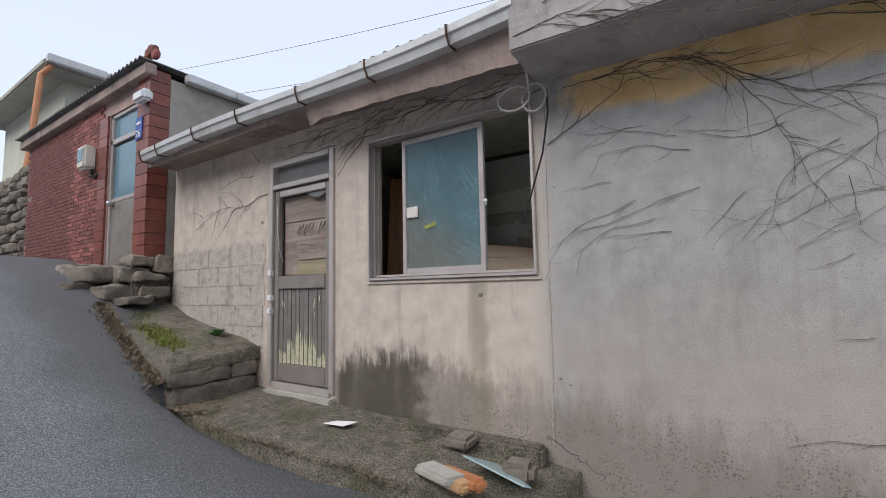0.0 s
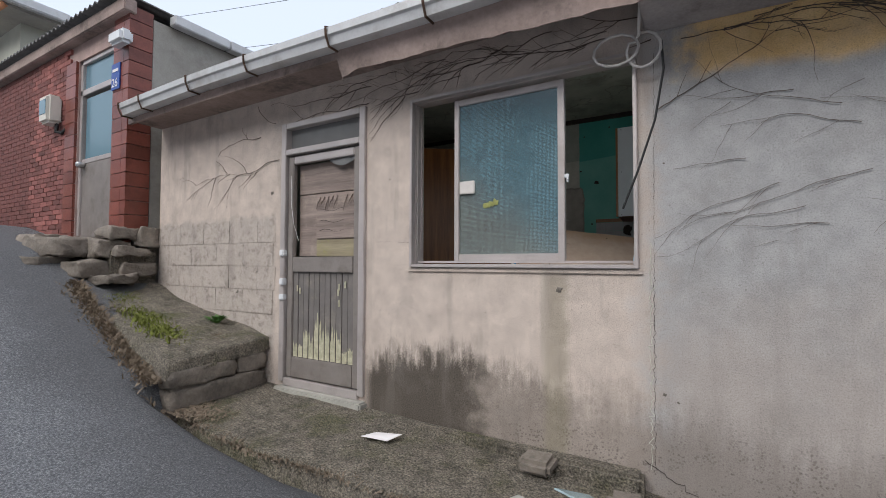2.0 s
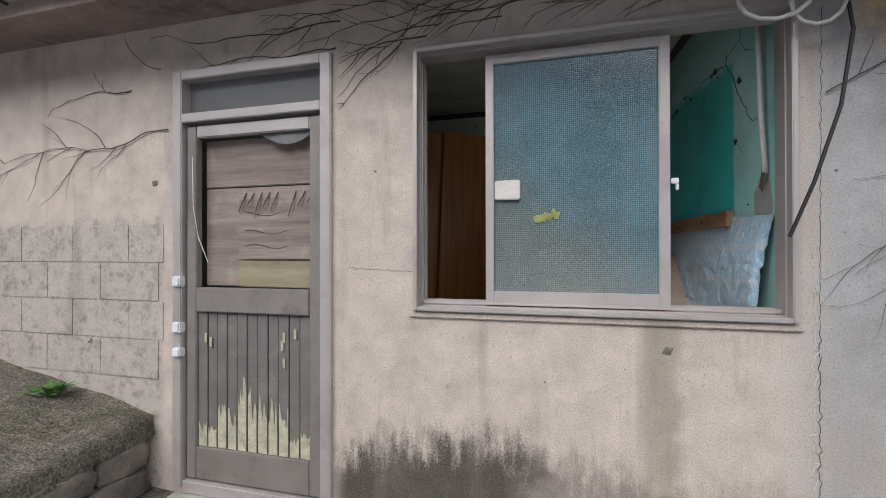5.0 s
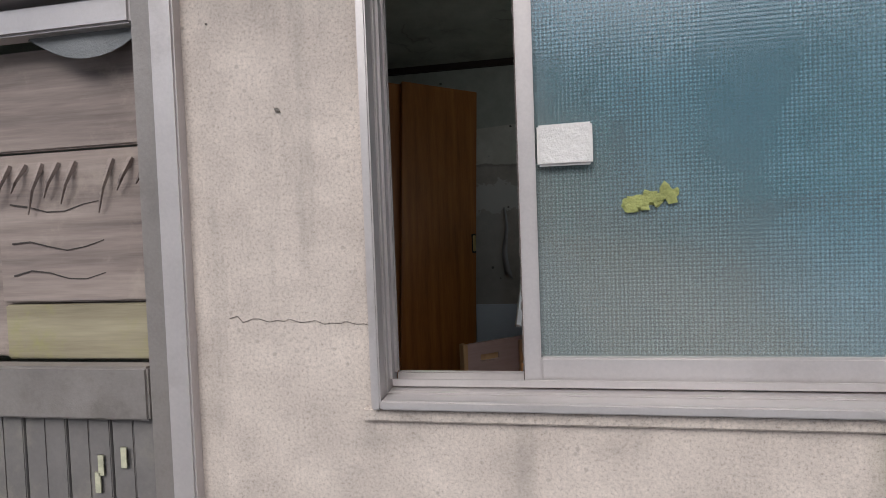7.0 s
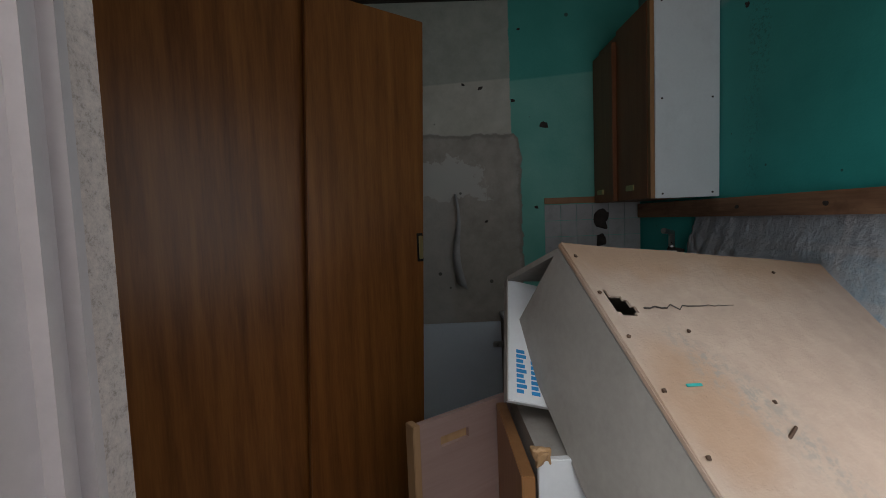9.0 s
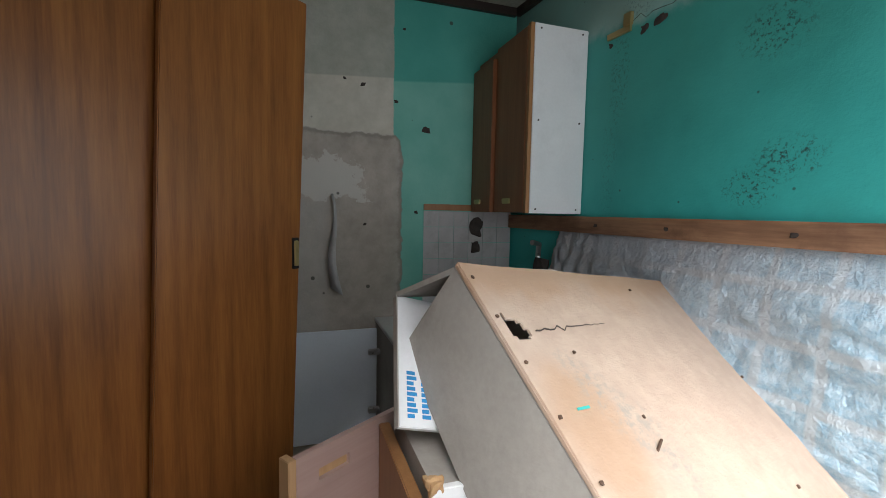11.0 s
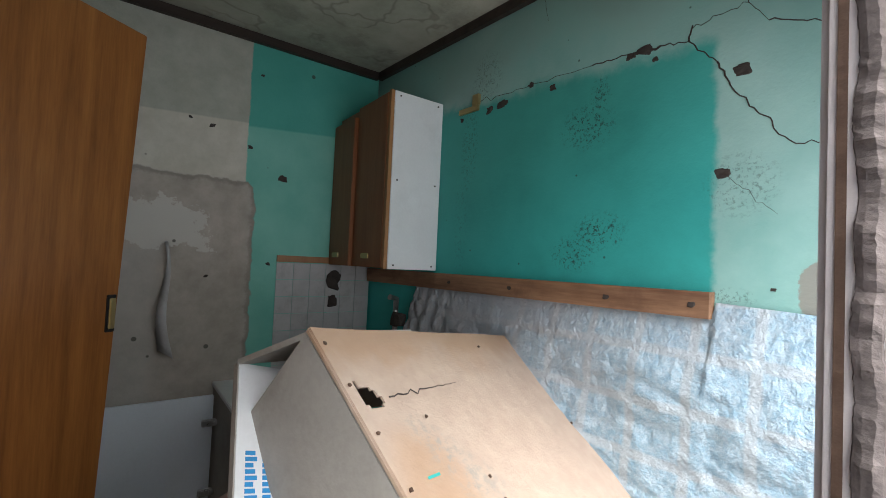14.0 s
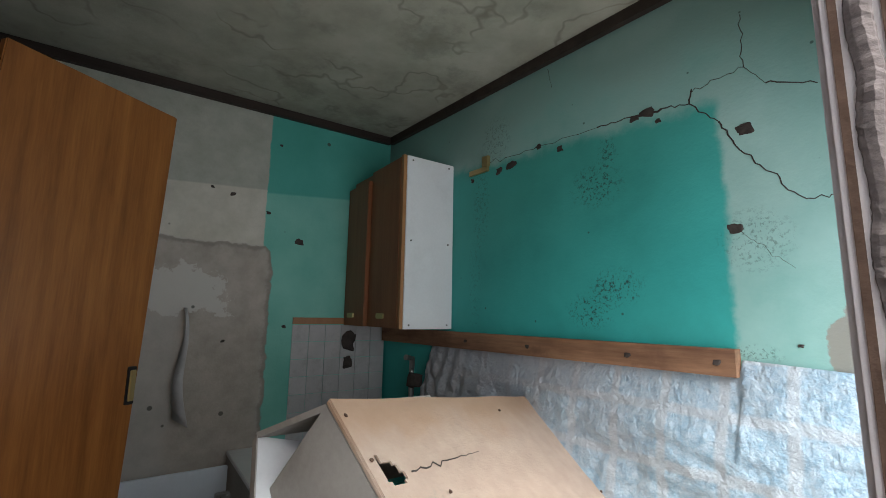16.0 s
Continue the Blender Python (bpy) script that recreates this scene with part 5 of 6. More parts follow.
for k, (x, z, sz) in enumerate(((-2.23, 2.43, 0.018), (-2.6 + 0.22, 2.62, 0.006), (-0.53, 1.2, 0.03), (-0.47, 1.17, 0.02), (-0.52, 2.35, 0.014), (-3.46, 2.43, 0.03), (-3.5, 1.98, 0.05), (-3.6, 2.1, 0.04), (-4.15, 1.86, 0.05), (-4.7, 2.0, 0.05), (-4.6, 1.72, 0.06), (-4.1, 2.05, 0.04), (-5.0, 2.15, 0.04), (-3.9, 1.6, 0.05), (-3.55, 1.75, 0.06), (-1.05, 1.70, 0.05), (-1.2, 1.62, 0.01), (-1.5, 1.55, 0.012), (-1.9, 1.5, 0.01))):
    bm = bmesh.new()
    sz *= 0.8 if x < -3.4 else 0.45
    lumpy(bm, (x, 2.6985, z), (sz * 1.3, 0.004, sz), k * 1.9, 3, 0.35)
    tagged(part("wall_pit", bm, M_PIT), "chipped pit in the cement render", "pit", "pits in the front wall")

# ---- brick house up the lane ----
BX1, BY = -5.42, 2.50
BX0 = -10.2
house = thing("brick_house", "small red brick house with a corrugated roof edge", "house")


def brick_top(x):
    return 4.52 - 0.01 * (x - BX1)


DX0, DX1, DZ0, DZ1 = -6.68, -5.75, 2.10, 4.22
bm = bmesh.new()
bx(bm, BX0, DX0, BY + 0.012, BY + 0.2, 1.5, 4.50)
bx(bm, DX1, BX1 - 0.01, BY + 0.012, BY + 0.2, 1.5, 4.50)
bx(bm, DX0, DX1, BY + 0.012, BY + 0.2, DZ1, 4.50)
bx(bm, DX0, DX1, BY + 0.012, BY + 0.2, 1.5, DZ0)
part("wall", bm, M_MORTAR, house)
boxpart("side_wall", (BX1 - 0.2, BX1, BY + 0.2, 5.2, 1.3, 4.46), M_CEMENT, house, "grey cement side wall")
boxpart("side_wall", (BX0, BX0 + 0.2, BY + 0.2, 5.2, 1.3, 4.46), M_CEMENT, house)
boxpart("rear_wall", (BX0 + 0.2, BX1 - 0.2, 5.0, 5.2, 1.3, 4.46), M_CEMENT, house)
boxpart("fascia", (BX0 - 0.15, BX1 + 0.04, BY - 0.10, BY + 0.02, 4.42, 4.56), M_SOFFIT, house, "painted fascia board", 0.01)
bm = bmesh.new()
rows = []
for i in range(220):
    x = BX0 - 0.2 + i * ((BX1 + 0.03 - BX0 + 0.2) / 219)
    w = 0.022 * math.sin(i * 1.25)
    rows.append([bm.verts.new((x, y, z + w)) for y, z in ((BY - 0.16, 4.60), (3.8, 4.585), (5.3, 4.55))])
for a, b in zip(rows, rows[1:]):
    for k in range(2):
        bm.faces.new((a[k], b[k], b[k + 1], a[k + 1]))
rf = smooth(part("roof", bm, M_ROOF, house, "dark corrugated roof sheets"))
rf.modifiers.new("thick", "SOLIDIFY").thickness = 0.01
for k in range(4):
    y = BY + 0.35 + k * 0.66
    bm = bmesh.new()
    bx(bm, BX1 + 0.02, BX1 + 0.14, y, y + 0.65, 4.45, 4.56, 0.01)
    part("gutter", bm, M_GUTTER, house, "white metal gutter")
for k in range(5):
    bm = bmesh.new()
    a = (k - 2) * 0.6
    lumpy(bm, (BX1 - 0.12 + 0.12 * math.sin(a), BY + 0.02, 4.66 + 0.14 * math.cos(a)), (0.13, 0.08, 0.13), k, 2, 0.1)
    part("finial", bm, M_BRICK, house, "red clay ridge ornament")
bm = bmesh.new()
for d in ((DX0, DX0 + 0.06, BY + 0.03, BY + 0.12, DZ0, DZ1), (DX1 - 0.06, DX1, BY + 0.03, BY + 0.12, DZ0, DZ1), (DX0, DX1, BY + 0.03, BY + 0.12, DZ1 - 0.05, DZ1), (DX0, DX1, BY + 0.03, BY + 0.12, 3.80, 3.87)):
    boxpart("door_frame", d, M_ALU, house, "", 0.005)
bm.free()
dr = boxpart("door", (DX0 + 0.06, DX1 - 0.06, BY + 0.05, BY + 0.09, DZ0 + 0.02, 3.0), M_DOORALU, house, "grey aluminium door", 0.004)
boxpart("pane", (DX0 + 0.10, DX1 - 0.10, BY + 0.06, BY + 0.07, 3.04, 3.77), M_DKGLASS, dr)
boxpart("rail", (DX0 + 0.06, DX1 - 0.06, BY + 0.045, BY + 0.09, 3.0, 3.05), M_ALU, dr)
boxpart("transom_pane", (DX0 + 0.06, DX1 - 0.06, BY + 0.06, BY + 0.07, 3.87, DZ1 - 0.05), M_DKGLASS, house)
bm = bmesh.new()
lumpy(bm, (DX0 + 0.11, BY + 0.01, 2.98), (0.07, 0.09, 0.07), 2, 2, 0.05)
smooth(part("knob", bm, M_STEEL, dr))
# glazed tile pillar at the corner
for k in range(17):
    z = 2.05 + k * 0.145
    boxpart("pillar_tile", (DX1 + 0.02, BX1 - 0.10, BY - 0.035, BY + 0.012, z, z + 0.138), M_GLAZED, house, "", 0)
    boxpart("pillar_tile", (BX1 - 0.096, BX1 + 0.012, BY - 0.035, BY + 0.19, z + 0.002, z + 0.138), M_GLAZED, house, "", 0)
    # strip added left of the door to cover the staggered brick ends
    boxpart("pillar_tile", (DX0 - 0.27, DX0 - 0.01, BY - 0.015, BY + 0.012, z, z + 0.138), M_GLAZED, house, "", 0) if z < 4.2 else None
meter = thing("electric_meter", "ivory plastic electricity meter box on the brick wall", "meter box")
boxpart("case", (-7.30, -7.04, BY - 0.16, BY, 3.52, 3.86), M_PLASTIC, meter, "", 0.03)
boxpart("window", (-7.26, -7.08, BY - 0.166, BY - 0.158, 3.62, 3.80), M_DKGLASS, meter, "", 0.004)
bm = bmesh.new()
tube(bm, [(-7.08, BY - 0.05, 3.52), (-7.06, BY - 0.06, 3.42), (-6.99, BY - 0.03, 3.40), (-6.96, BY, 3.45)], 0.02, None, 8)
part("cable", bm, M_BLACK, meter)
lamp = thing("wall_lamp", "white plastic outdoor lamp on the corner pillar", "lamp")
boxpart("shade", (BX1 - 0.16, BX1 + 0.12, BY - 0.16, BY - 0.036, 4.06, 4.20), M_WHITE, lamp, "", 0.03)
plate = thing("address_plate", "blue enamel house number plate reading 26", "sign")
boxpart("plate", (-5.74, -5.56, BY - 0.048, BY - 0.037, 3.66, 3.94), M_BLUE, plate, "", 0.004)
cu = bpy.data.curves.new("number", "FONT")
cu.body, cu.size, cu.extrude = "26", 0.13, 0.001
tmp = bpy.data.objects.new("tmp", cu)
me = bpy.data.meshes.new_from_object(tmp)
bpy.data.objects.remove(tmp)
me.materials.append(M_PAPER)
nb = new("number", me)
nb.parent = plate
nb.matrix_local = pose(-5.725, BY - 0.05, 3.69, 90, 0, 0)
boxpart("street_name", (-5.71, -5.59, BY - 0.051, BY - 0.048, 3.85, 3.88), M_PAPER, plate)

# stone footing and stepping slabs before the brick house
for k, (x, y, z, sx, sy, sz) in enumerate(((-5.95, 2.15, 2.0, 0.9, 0.35, 0.18), (-6.1, 2.0, 1.82, 0.8, 0.4, 0.16), (-5.5, 2.35, 1.98, 0.3, 0.3, 0.28), (-5.35, 2.5, 1.78, 0.32, 0.3, 0.2),
                                              (-5.3, 2.45, 1.95, 0.26, 0.3, 0.14), (-5.55, 2.2, 1.78, 0.36, 0.3, 0.26), (-5.25, 2.3, 1.68, 0.34, 0.28, 0.14), (-5.3, 2.62, 2.1, 0.16, 0.2, 0.3), (-6.6, 2.25, 2.08, 0.5, 0.4, 0.12), (-5.42, 2.42, 2.14, 0.25, 0.25, 0.16))):
    bm = bmesh.new()
    if sx < 0.45:
        sx, sz = sx * 1.35, sz * 0.62
    rough_block(bm, (x - sx / 2, x + sx / 2, y - sy / 2, y + sy / 2, z - sz / 2, z + sz / 2), k * 3.7, 0.04)
    tagged(smooth(part("stone_step" if sx > 0.45 else "stone", bm, M_STONE)), "rough dark field stone at the foot of the brick house", "stone", "stones by the brick house")
tagged(boxpart("pavement_footing", (-7.2, -5.24, 2.30, 2.70, 1.2, 1.98), M_MOSS, None, "", 0.02), "cement footing below the brick house", "pavement", "", "structure")

# neighbour further up, on a dry stone wall
nb2 = thing("cream_house", "cream rendered house with a flat overhanging roof", "house")
boxpart("wall", (-17.0, -12.2, 3.5, 9.0, 2.0, 6.7), M_CREAM, nb2)
boxpart("roof", (-17.5, -11.6, 2.95, 9.5, 6.7, 6.85), M_CEMENT, nb2, "flat concrete roof", 0.03)
for k in range(6):
    boxpart("gutter", (-11.6, -11.45, 2.98 + k * 1.1, 2.98 + k * 1.1 + 1.08, 6.74, 6.92), M_GUTTER, nb2, "white gutter", 0.02)
w2 = boxpart("window", (-12.21, -12.16, 4.4, 5.6, 5.4, 6.4), M_ALU, nb2, "white window frame", 0.01)
for k in range(5):
    boxpart("bar", (-12.16, -12.13, 4.48 + k * 0.25, 4.51 + k * 0.25, 5.45, 6.35), M_WHITE, w2)
bm = bmesh.new()
tube(bm, [(-11.6, 3.1, 6.72), (-11.75, 2.95, 6.5), (-11.8, 2.85, 4.6), (-11.8, 2.6, 2.7)], 0.06, None, 10)
part("drainpipe", bm, M_COPPER, nb2, "orange plastic drainpipe")
dry = thing("dry_stone_wall", "dark dry stone retaining wall", "wall")
rnd = random.Random(3)
for r in range(9):
    x = -13.5
    while x < -10.25:
        w = rnd.uniform(0.35, 0.6)
        bm = bmesh.new()
        lumpy(bm, (x + w / 2, 2.75 + rnd.uniform(-0.05, 0.05), 2.5 + r * 0.2), (w, 0.5, 0.22), rnd.random() * 60, 2, 0.12)
        part("stone", bm, M_STONE, dry)
        x += w

# ---- dry creepers on the walls ----
def vine(bm, p, ang, length, r, rnd, depth=0, y=2.692):
    pts = [Vector((p[0], y, p[1]))]
    n = max(4, int(length / 0.035))
    a = ang
    for i in range(n):
        a += rnd.uniform(-0.2, 0.2)
        q = pts[-1] + Vector((math.cos(a), 0, math.sin(a))) * (length / n)
        q.y = y + rnd.uniform(-0.003, 0.005)
        pts.append(q)
        if y > 2.6 and q.z > (3.21 if q.x < -0.6 else 3.02 - 0.02 * (q.x + 0.6)) or q.z > 3.58 or (-2.1 < q.x < -0.62 and q.z < 2.97) or (-3.4 < q.x < -2.42 and q.z < 2.98):
            pts.pop()
            break
        if depth < 2 and rnd.random() < (0.14 if depth else 0.22):
            vine(bm, (q.x, q.z), a + rnd.choice((-1, 1)) * rnd.uniform(0.35, 0.8), length * rnd.uniform(0.15, 0.45), r * 0.65, rnd, depth + 1, y)
    if len(pts) > 2:
        tube(bm, pts, r, r * 0.35, 4)


rnd = random.Random(21)
SPOTS = [((-3.34, 2.72), 3.36, 0.76), ((-3.34, 2.72), 3.61, 0.83), ((-3.42, 3.01), 2.96, 0.65), ((-3.37, 2.70), 3.06, 1.2), ((-3.61, 2.92), 3.40, 0.47), ((-2.42, 3.0), 3.3, 0.96), ((-1.99, 3.0), 3.16, 0.43), ((-2.10, 2.99), 3.92, 0.45),
         ((-0.57, 2.99), 3.12, 1.42), ((-0.78, 3.05), 3.15, 1.28), ((-1.6, 3.1), 3.2, 1.2), ((-0.62, 3.12), 3.1, 1.3), ((-2.4, 3.12), 3.2, 1.1), ((-0.55, 2.62), 0.55, 0.6)]
for c, ang, ln in SPOTS:
    bm = bmesh.new()
    vine(bm, c, ang, ln, 0.0032, rnd)
    tagged(part("dry_vine", bm, M_VINE), "leafless dry creeper clinging to the house wall", "vine", "creepers on the wall")
GREY_WALL = [((1.0, 2.42), 3.63, 0.9), ((0.82, 2.21), 4.78, 0.25), ((0.62, 2.50), 3.58, 0.45), ((0.16, 2.53), 3.05, 0.65), ((0.22, 2.44), 2.98, 0.50), ((0.25, 2.24), 3.46, 0.76), ((0.11, 2.02), 3.0, 0.38), ((0.03, 2.10), 3.28, 0.6),
             ((1.3, 2.63), 2.95, 0.9), ((1.3, 2.84), 3.22, 1.3), ((0.85, 1.50), 3.41, 0.13), ((0.85, 1.06), 3.52, 0.35), ((0.44, 2.19), 3.91, 0.29), ((0.93, 2.14), 3.14, 0.5), ((0.0, 2.62), 3.19, 0.43), ((-0.06, 2.21), 3.47, 0.56), ((-0.18, 2.33), 3.19, 0.3), ((0.7, 2.33), 3.9, 0.4), ((1.25, 2.2), 3.4, 0.7)]
for c, ang, ln in GREY_WALL:
    bm = bmesh.new()
    vine(bm, c, ang, ln, 0.0018, rnd, 1)
    tagged(part("dry_vine", bm, M_VINE), "fine leafless creeper twigs on the grey wall", "vine", "creepers on the wall")
for k in range(26):
    bm = bmesh.new()
    if k < 12:
        vine(bm, (rnd.uniform(-0.9, -0.6) - 0.14 * k, rnd.uniform(3.02, 3.18)), rnd.uniform(2.95, 3.35), rnd.uniform(0.5, 1.0), 0.0026, rnd)
    else:
        vine(bm, (rnd.uniform(-0.5, 0.9), rnd.uniform(2.93, 3.0)), rnd.uniform(-0.22, 0.05), rnd.uniform(0.5, 1.0), 0.0026, rnd)
    tagged(part("dry_vine", bm, M_VINE), "tangled dry creeper under the eave", "vine", "creepers on the wall")
for k in range(18):
    bm = bmesh.new()
    vine(bm, (rnd.uniform(-0.3, 1.5), rnd.uniform(1.75, 2.75)), rnd.uniform(3.2, 3.75), rnd.uniform(0.08, 0.25), 0.0014, rnd, 1)
    tagged(part("dry_vine", bm, M_VINE), "short dry creeper twig on the grey wall", "vine", "creepers on the wall")
for k in range(34):
    bm = bmesh.new()
    x = -0.57 + k * 0.06
    vine(bm, (x, 3.08 + rnd.uniform(0.0, 0.4)), rnd.uniform(-0.6, 0.9), rnd.uniform(0.5, 0.9), 0.003, rnd, 0, 2.272)
    tagged(part("dry_vine", bm, M_VINE), "matted dry creeper over the concrete eave", "vine", "creepers on the eave")

# hose and cable at the window corner
hose = thing("hose_coil", "pale plastic hose looped at the window corner", "hose")
bm = bmesh.new()
pts = [(-0.62, 2.45, 3.4), (-0.60, 2.5, 3.1), (-0.62, 2.6, 2.98)]
pts += [(-0.73 + 0.11 * math.cos(a), 2.62, 2.94 + 0.08 * math.sin(a)) for a in [0.5 - i * 0.5 for i in range(14)]]
pts += [(-0.60 + 0.08 * math.cos(a), 2.63, 2.92 + 0.09 * math.sin(a)) for a in [2.6 + i * 0.5 for i in range(12)]]
tube(bm, pts, 0.0075, None, 8)
smooth(part("hose", bm, M_HOSE, hose))
bm = bmesh.new()
tube(bm, [(-0.52, 2.64, 2.95), (-0.51, 2.62, 2.8), (-0.55, 2.61, 2.55), (-0.63, 2.60, 2.3), (-0.70, 2.60, 2.12)], 0.006, None, 6)
part("cable", bm, M_BLACK, hose, "black cable hanging down")
bm = bmesh.new()
tube(bm, [(-0.66, 2.97, 3.30), (-0.65, 2.965, 2.91), (-0.645, 2.955, 2.6), (-0.635, 2.945, 2.39)], 0.011, None, 8)
cond = tagged(new("conduit"), "grey plastic conduit with cut wires hanging inside the window", "conduit")
smooth(part("tube", bm, M_HOSE, cond))
for k in range(3):
    bm = bmesh.new()
    tube(bm, [(-0.64, 2.945 + 0.006 * k, 2.40), (-0.645, 2.945 + 0.012 * k, 2.35 - 0.008 * k), (-0.65, 2.94 + 0.014 * k, 2.315 + 0.012 * k)], 0.004, None, 5)
    part("wire", bm, M_RUST, cond, "cut rusty wire end")
# overhead wires
for k, (a, b) in enumerate((((-20, 8, 9.5), (8, 14, 9.0)), ((-20, 9, 11.5), (10, 13, 9.5)), ((-25, 12, 8.2), (6, 9, 7.8)), ((-0.7, 3.2, 3.5), (1.2, 8.0, 7.5)))):
    a, b = Vector(a), Vector(b)
    bm = bmesh.new()
    tube(bm, [a.lerp(b, i / 12) - Vector((0, 0, 0.5 * math.sin(math.pi * i / 12) * (0.1 if k == 3 else 1))) for i in range(13)], 0.008, None, 5)
    tagged(part("overhead_wire", bm, M_WIRE), "thin overhead wire against the sky", "wire", "overhead wires")

# ---- litter and weeds ----
bm = bmesh.new()
bx(bm, -0.085, 0.085, -0.05, 0.05, 0, 0.004, 0.001)
for v in bm.verts:
    v.co.x += v.co.y * 0.5
    v.co.z += 0.012 * abs(v.co.x) / 0.085
pp = part("paper_sheet", bm, M_PAPER)
pp.matrix_world = pose(-2.02, 2.36, 0.805, 0, 0, 12)
tagged(pp, "white scrap of paper on the concrete", "paper")
for k, (x, y, rz, rx, dims, mt, lab) in enumerate(((-0.96, 2.05, 62, -8, (0.09, 0.26, 0.035), M_PALEWALL, "pale broken roof tile on the debris heap"), (-0.84, 2.06, 58, -10, (0.05, 0.30, 0.04), M_ORANGE, "orange terracotta shard on the debris heap"),
                                                   (-0.90, 2.02, 66, -6, (0.06, 0.26, 0.035), M_BOARDEDGE, "yellowish broken tile on the debris heap"), (-0.72, 2.28, -28, -22, (0.28, 0.12, 0.006), M_SHARD, "triangular shard of pale glass"),
                                                   (-0.66, 2.36, 10, 0, (0.12, 0.10, 0.07), M_STONE, "dark rubble lump on the debris heap"), (-1.12, 2.52, 0, 5, (0.12, 0.1, 0.05), M_STONE, "dark rubble lump by the wall"))):
    bm = bmesh.new()
    dims = tuple(c * 1.45 for c in dims)
    bx(bm, -dims[0] / 2, dims[0] / 2, -dims[1] / 2, dims[1] / 2, 0, dims[2], min(dims) * 0.3)
    for v in bm.verts:
        v.co += Vector((1, 1, 0.5)) * noise.noise(v.co * 9 + Vector((k, 0, 0))) * 0.010
        if mt is M_SHARD:
            v.co.y = v.co.y * (0.15 + 0.85 * (0.21 - v.co.x) / 0.42) * 1.5
    ob = part("glass_shard" if mt is M_SHARD else "rubble", bm, mt)
    ob.matrix_world = pose(x, y, 0.77 if rx else 0.72, rx, 0, rz)
    tagged(ob, lab, "rubble", "debris by the wall")
bm = bmesh.new()
rnd = random.Random(31)


def blade(bm, p, h, lean, w):
    a = rnd.uniform(0, 6.28)
    d = Vector((math.cos(a), math.sin(a), 0))
    s = Vector((-d.y, d.x, 0)) * w
    p = Vector(p)
    v = [bm.verts.new(p - s), bm.verts.new(p + s), bm.verts.new(p + d * lean * 0.5 + Vector((0, 0, h * 0.7)) + s * 0.7), bm.verts.new(p + d * lean + Vector((0, 0, h)))]
    bm.faces.new((v[0], v[1], v[2], v[3]))


for k in range(1500):
    t = rnd.random()
    x = -3.4 + t * 2.9
    y = 1.93 + 0.05 * math.sin(x * 3) + rnd.gauss(0, 0.025) + max(0, x + 1.3) * 0.45
    blade(bm, (x, y, lerp(x, [(-3.5, 0.83), (-2.4, 0.79), (-1.3, 0.735), (-0.4, 0.65)]) - 0.01), rnd.uniform(0.008, 0.03), rnd.uniform(0.01, 0.05), 0.004)
for k in range(700):
    x = -3.35 + rnd.gauss(0, 0.14)
    blade(bm, (x, 2.0 + rnd.gauss(0, 0.07), 0.845), rnd.uniform(0.002, 0.014), rnd.uniform(0.015, 0.04), 0.006)
for k in range(2600):
    x = rnd.uniform(-5.3, -3.45)
    y = lerp(x, [(-5.3, 2.10), (-4.6, 2.02), (-3.9, 1.95), (-3.4, 1.90)]) - abs(rnd.gauss(0, 0.06)) - 0.02
    blade(bm, (x, y, ground_z(x, y)), rnd.uniform(0.01, 0.05), rnd.uniform(0.02, 0.06), 0.005)
for k in range(900):
    x, y = rnd.uniform(-5.2, -3.5), rnd.uniform(2.05, 2.6)
    if noise.noise(Vector((x * 3, y * 3, 8))) < 0.05:
        continue
    blade(bm, (x, y, lerp(x, [(-5.3, 1.60), (-4.6, 1.40), (-3.9, 1.27), (-3.4, 1.155)]) + 0.05 * (y - 2.0)), rnd.uniform(0.004, 0.02), rnd.uniform(0.02, 0.06), 0.006)
tagged(part("leaf_litter", bm, M_STRAW), "dry grass and leaf litter along the edge", "litter", "", "stuff")
bm = bmesh.new()
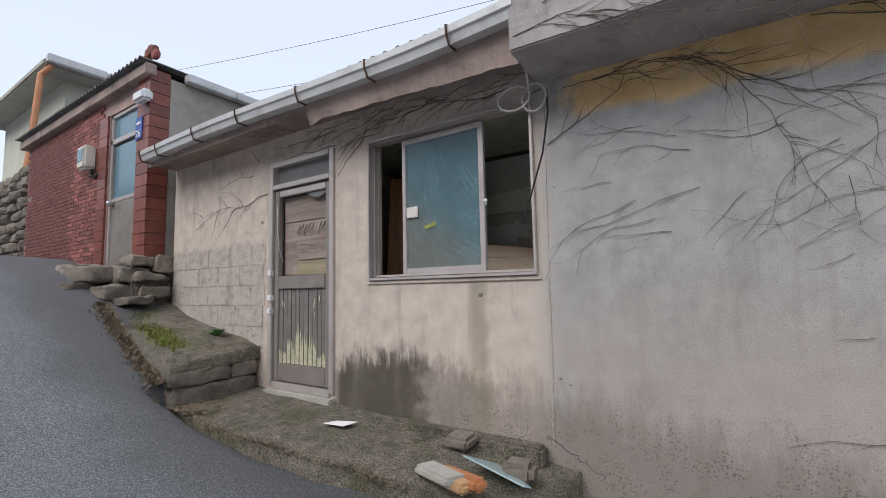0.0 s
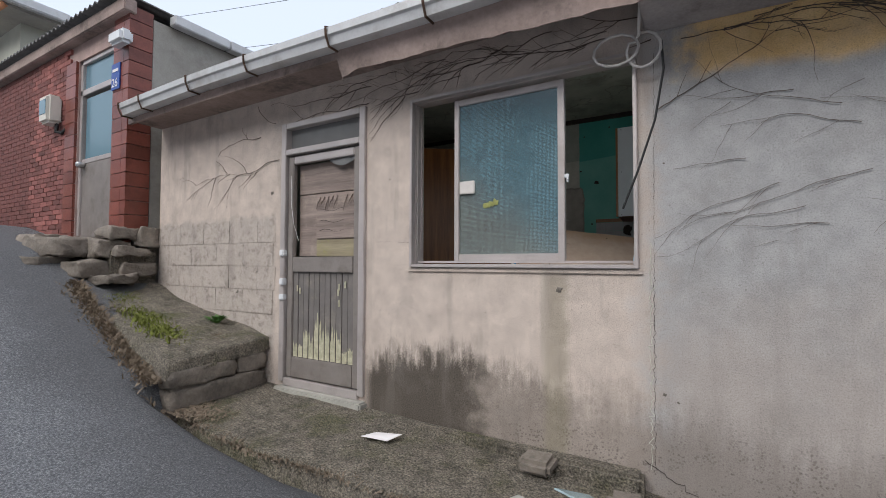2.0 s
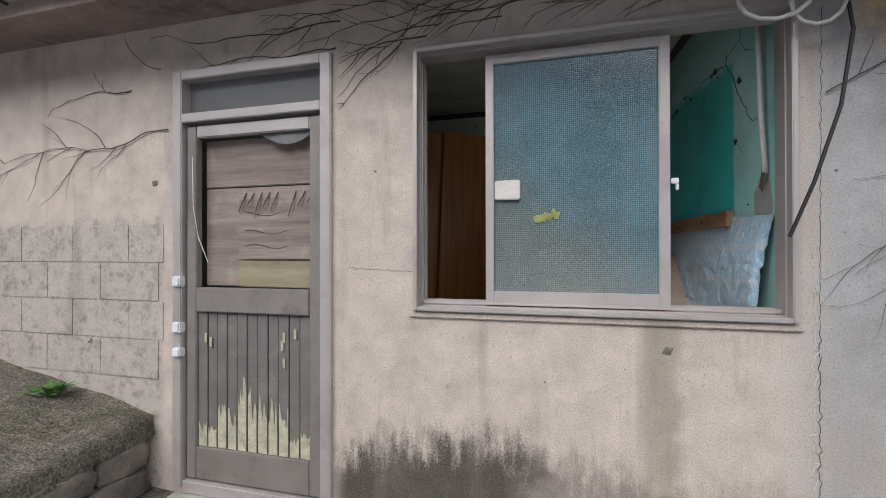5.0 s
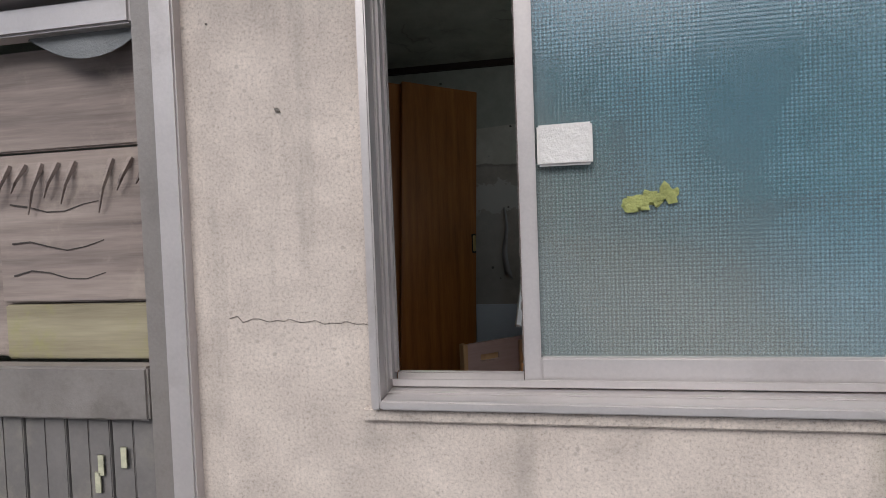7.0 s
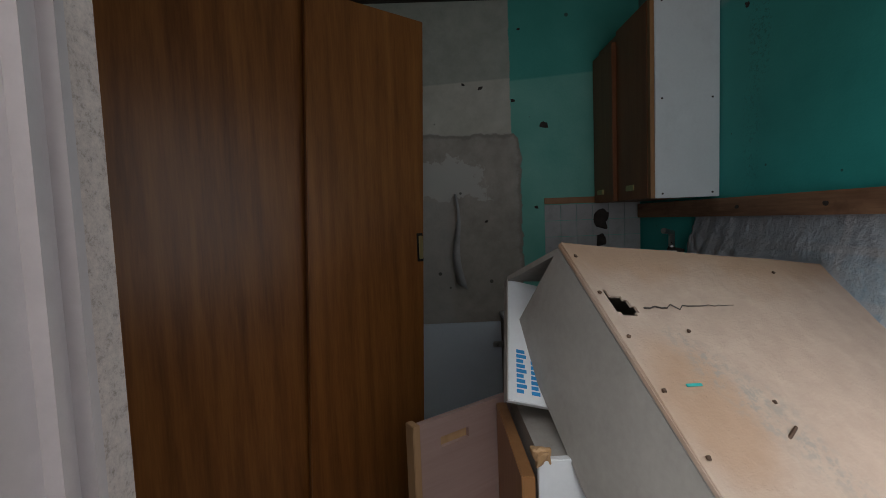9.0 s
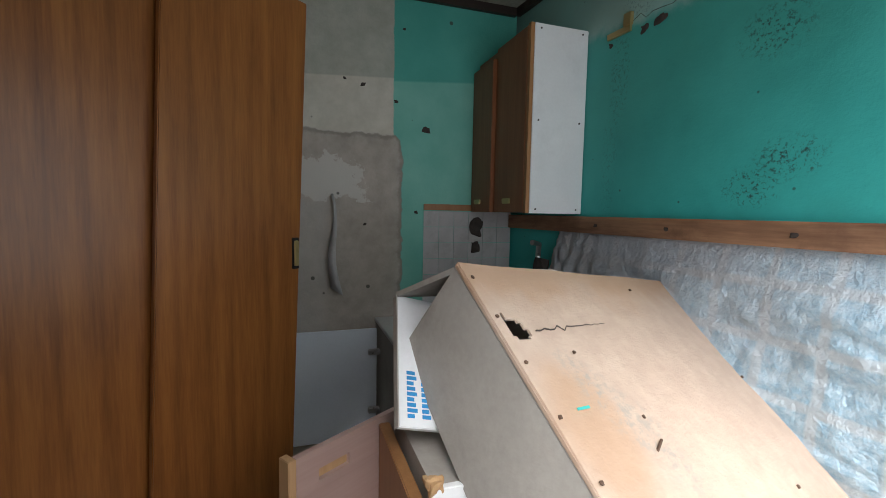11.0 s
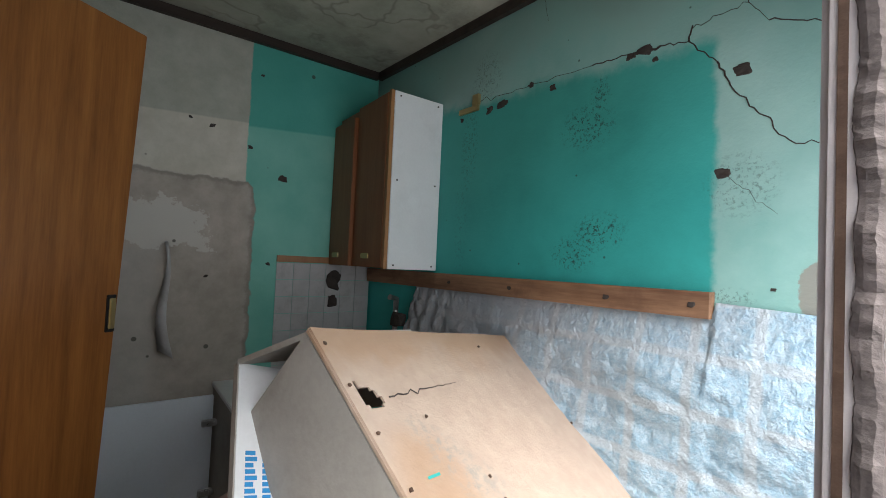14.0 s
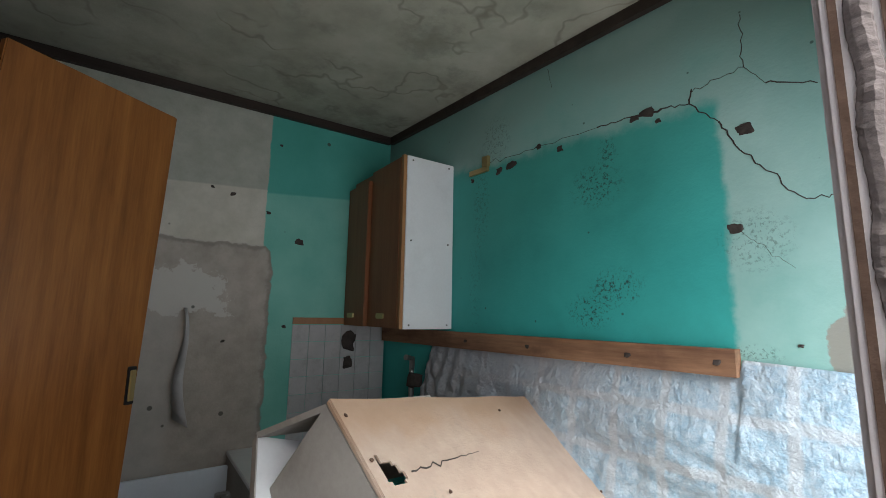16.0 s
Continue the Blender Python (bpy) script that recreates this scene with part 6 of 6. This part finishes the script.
for k in range(3600):
    c = rnd.choice(((-5.1, 2.15), (-5.15, 2.25), (-4.5, 2.12), (-4.3, 2.08), (-4.9, 2.3), (-4.0, 2.02)))
    x, y = c[0] + rnd.gauss(0, 0.13), c[1] + 0.14 + rnd.gauss(0, 0.07)
    blade(bm, (x, y, lerp(x, [(-5.3, 1.60), (-4.6, 1.40), (-3.9, 1.27), (-3.4, 1.155)]) + 0.01), rnd.uniform(0.01, 0.035), rnd.uniform(0.01, 0.03), 0.006)
tagged(part("moss", bm, M_MOSSG), "yellow-green moss and weeds on the ledge", "moss", "", "stuff")
weed = thing("weed", "small fresh green weed growing at the wall foot", "plant")
for k in range(26):
    bm = bmesh.new()
    a = k * 2.4
    r = 0.07 + 0.12 * ((k * 7) % 10) / 10
    c = Vector((-3.98, 2.56, 1.31))
    tip_p = c + Vector((math.cos(a) * r, math.sin(a) * r * 0.7, 0.05 + 0.05 * ((k * 3) % 5) / 5))
    s = Vector((-math.sin(a), math.cos(a), 0)) * 0.016
    mid = c.lerp(tip_p, 0.6) + Vector((0, 0, 0.02))
    v = [bm.verts.new(q) for q in (c, mid - s, tip_p, mid + s)]
    bm.faces.new(v)
    part("leaf", bm, M_LEAF, weed)

# ---- bricks of the brick house ----
bmb = bmesh.new()
bx(bmb, 0, 0.185, -0.012, 0.012, 0, 0.054)
brick_mesh = mesh_of("brick", bmb, M_BRICK)
bm = bmesh.new()
count = 0
rest_v, rest_f = [], []
for r in range(42):
    z = 1.95 + r * 0.060
    if z > 4.38:
        break
    x = DX0 - 0.17 - 0.19 - (0.095 if r % 2 else 0)
    while x > BX0:
        if z > ground_z(x, 2.4) - 0.2:
            if count < 300 and x > -8.1:
                b = new("brick", brick_mesh)
                b.parent = house
                b.location = (x, BY + 0.004 * noise.noise(Vector((x * 9, z * 9, 0))), z)
                count += 1
            else:
                i = len(rest_v)
                rest_v += [(x + a * 0.185, BY + b * 0.024 - 0.012, z + c * 0.054) for a in (0, 1) for b in (0, 1) for c in (0, 1)]
                rest_f += [[i + q for q in f] for f in ((0, 1, 3, 2), (4, 6, 7, 5), (0, 4, 5, 1), (2, 3, 7, 6), (1, 5, 7, 3), (0, 2, 6, 4))]
        x -= 0.195
bm.free()
me = bpy.data.meshes.new("brickwork")
me.from_pydata(rest_v, [], rest_f)
me.materials.append(M_BRICK)
bw = new("brickwork", me)
bw.parent = house
tagged(bw, "courses of red brick", "", "", "stuff")
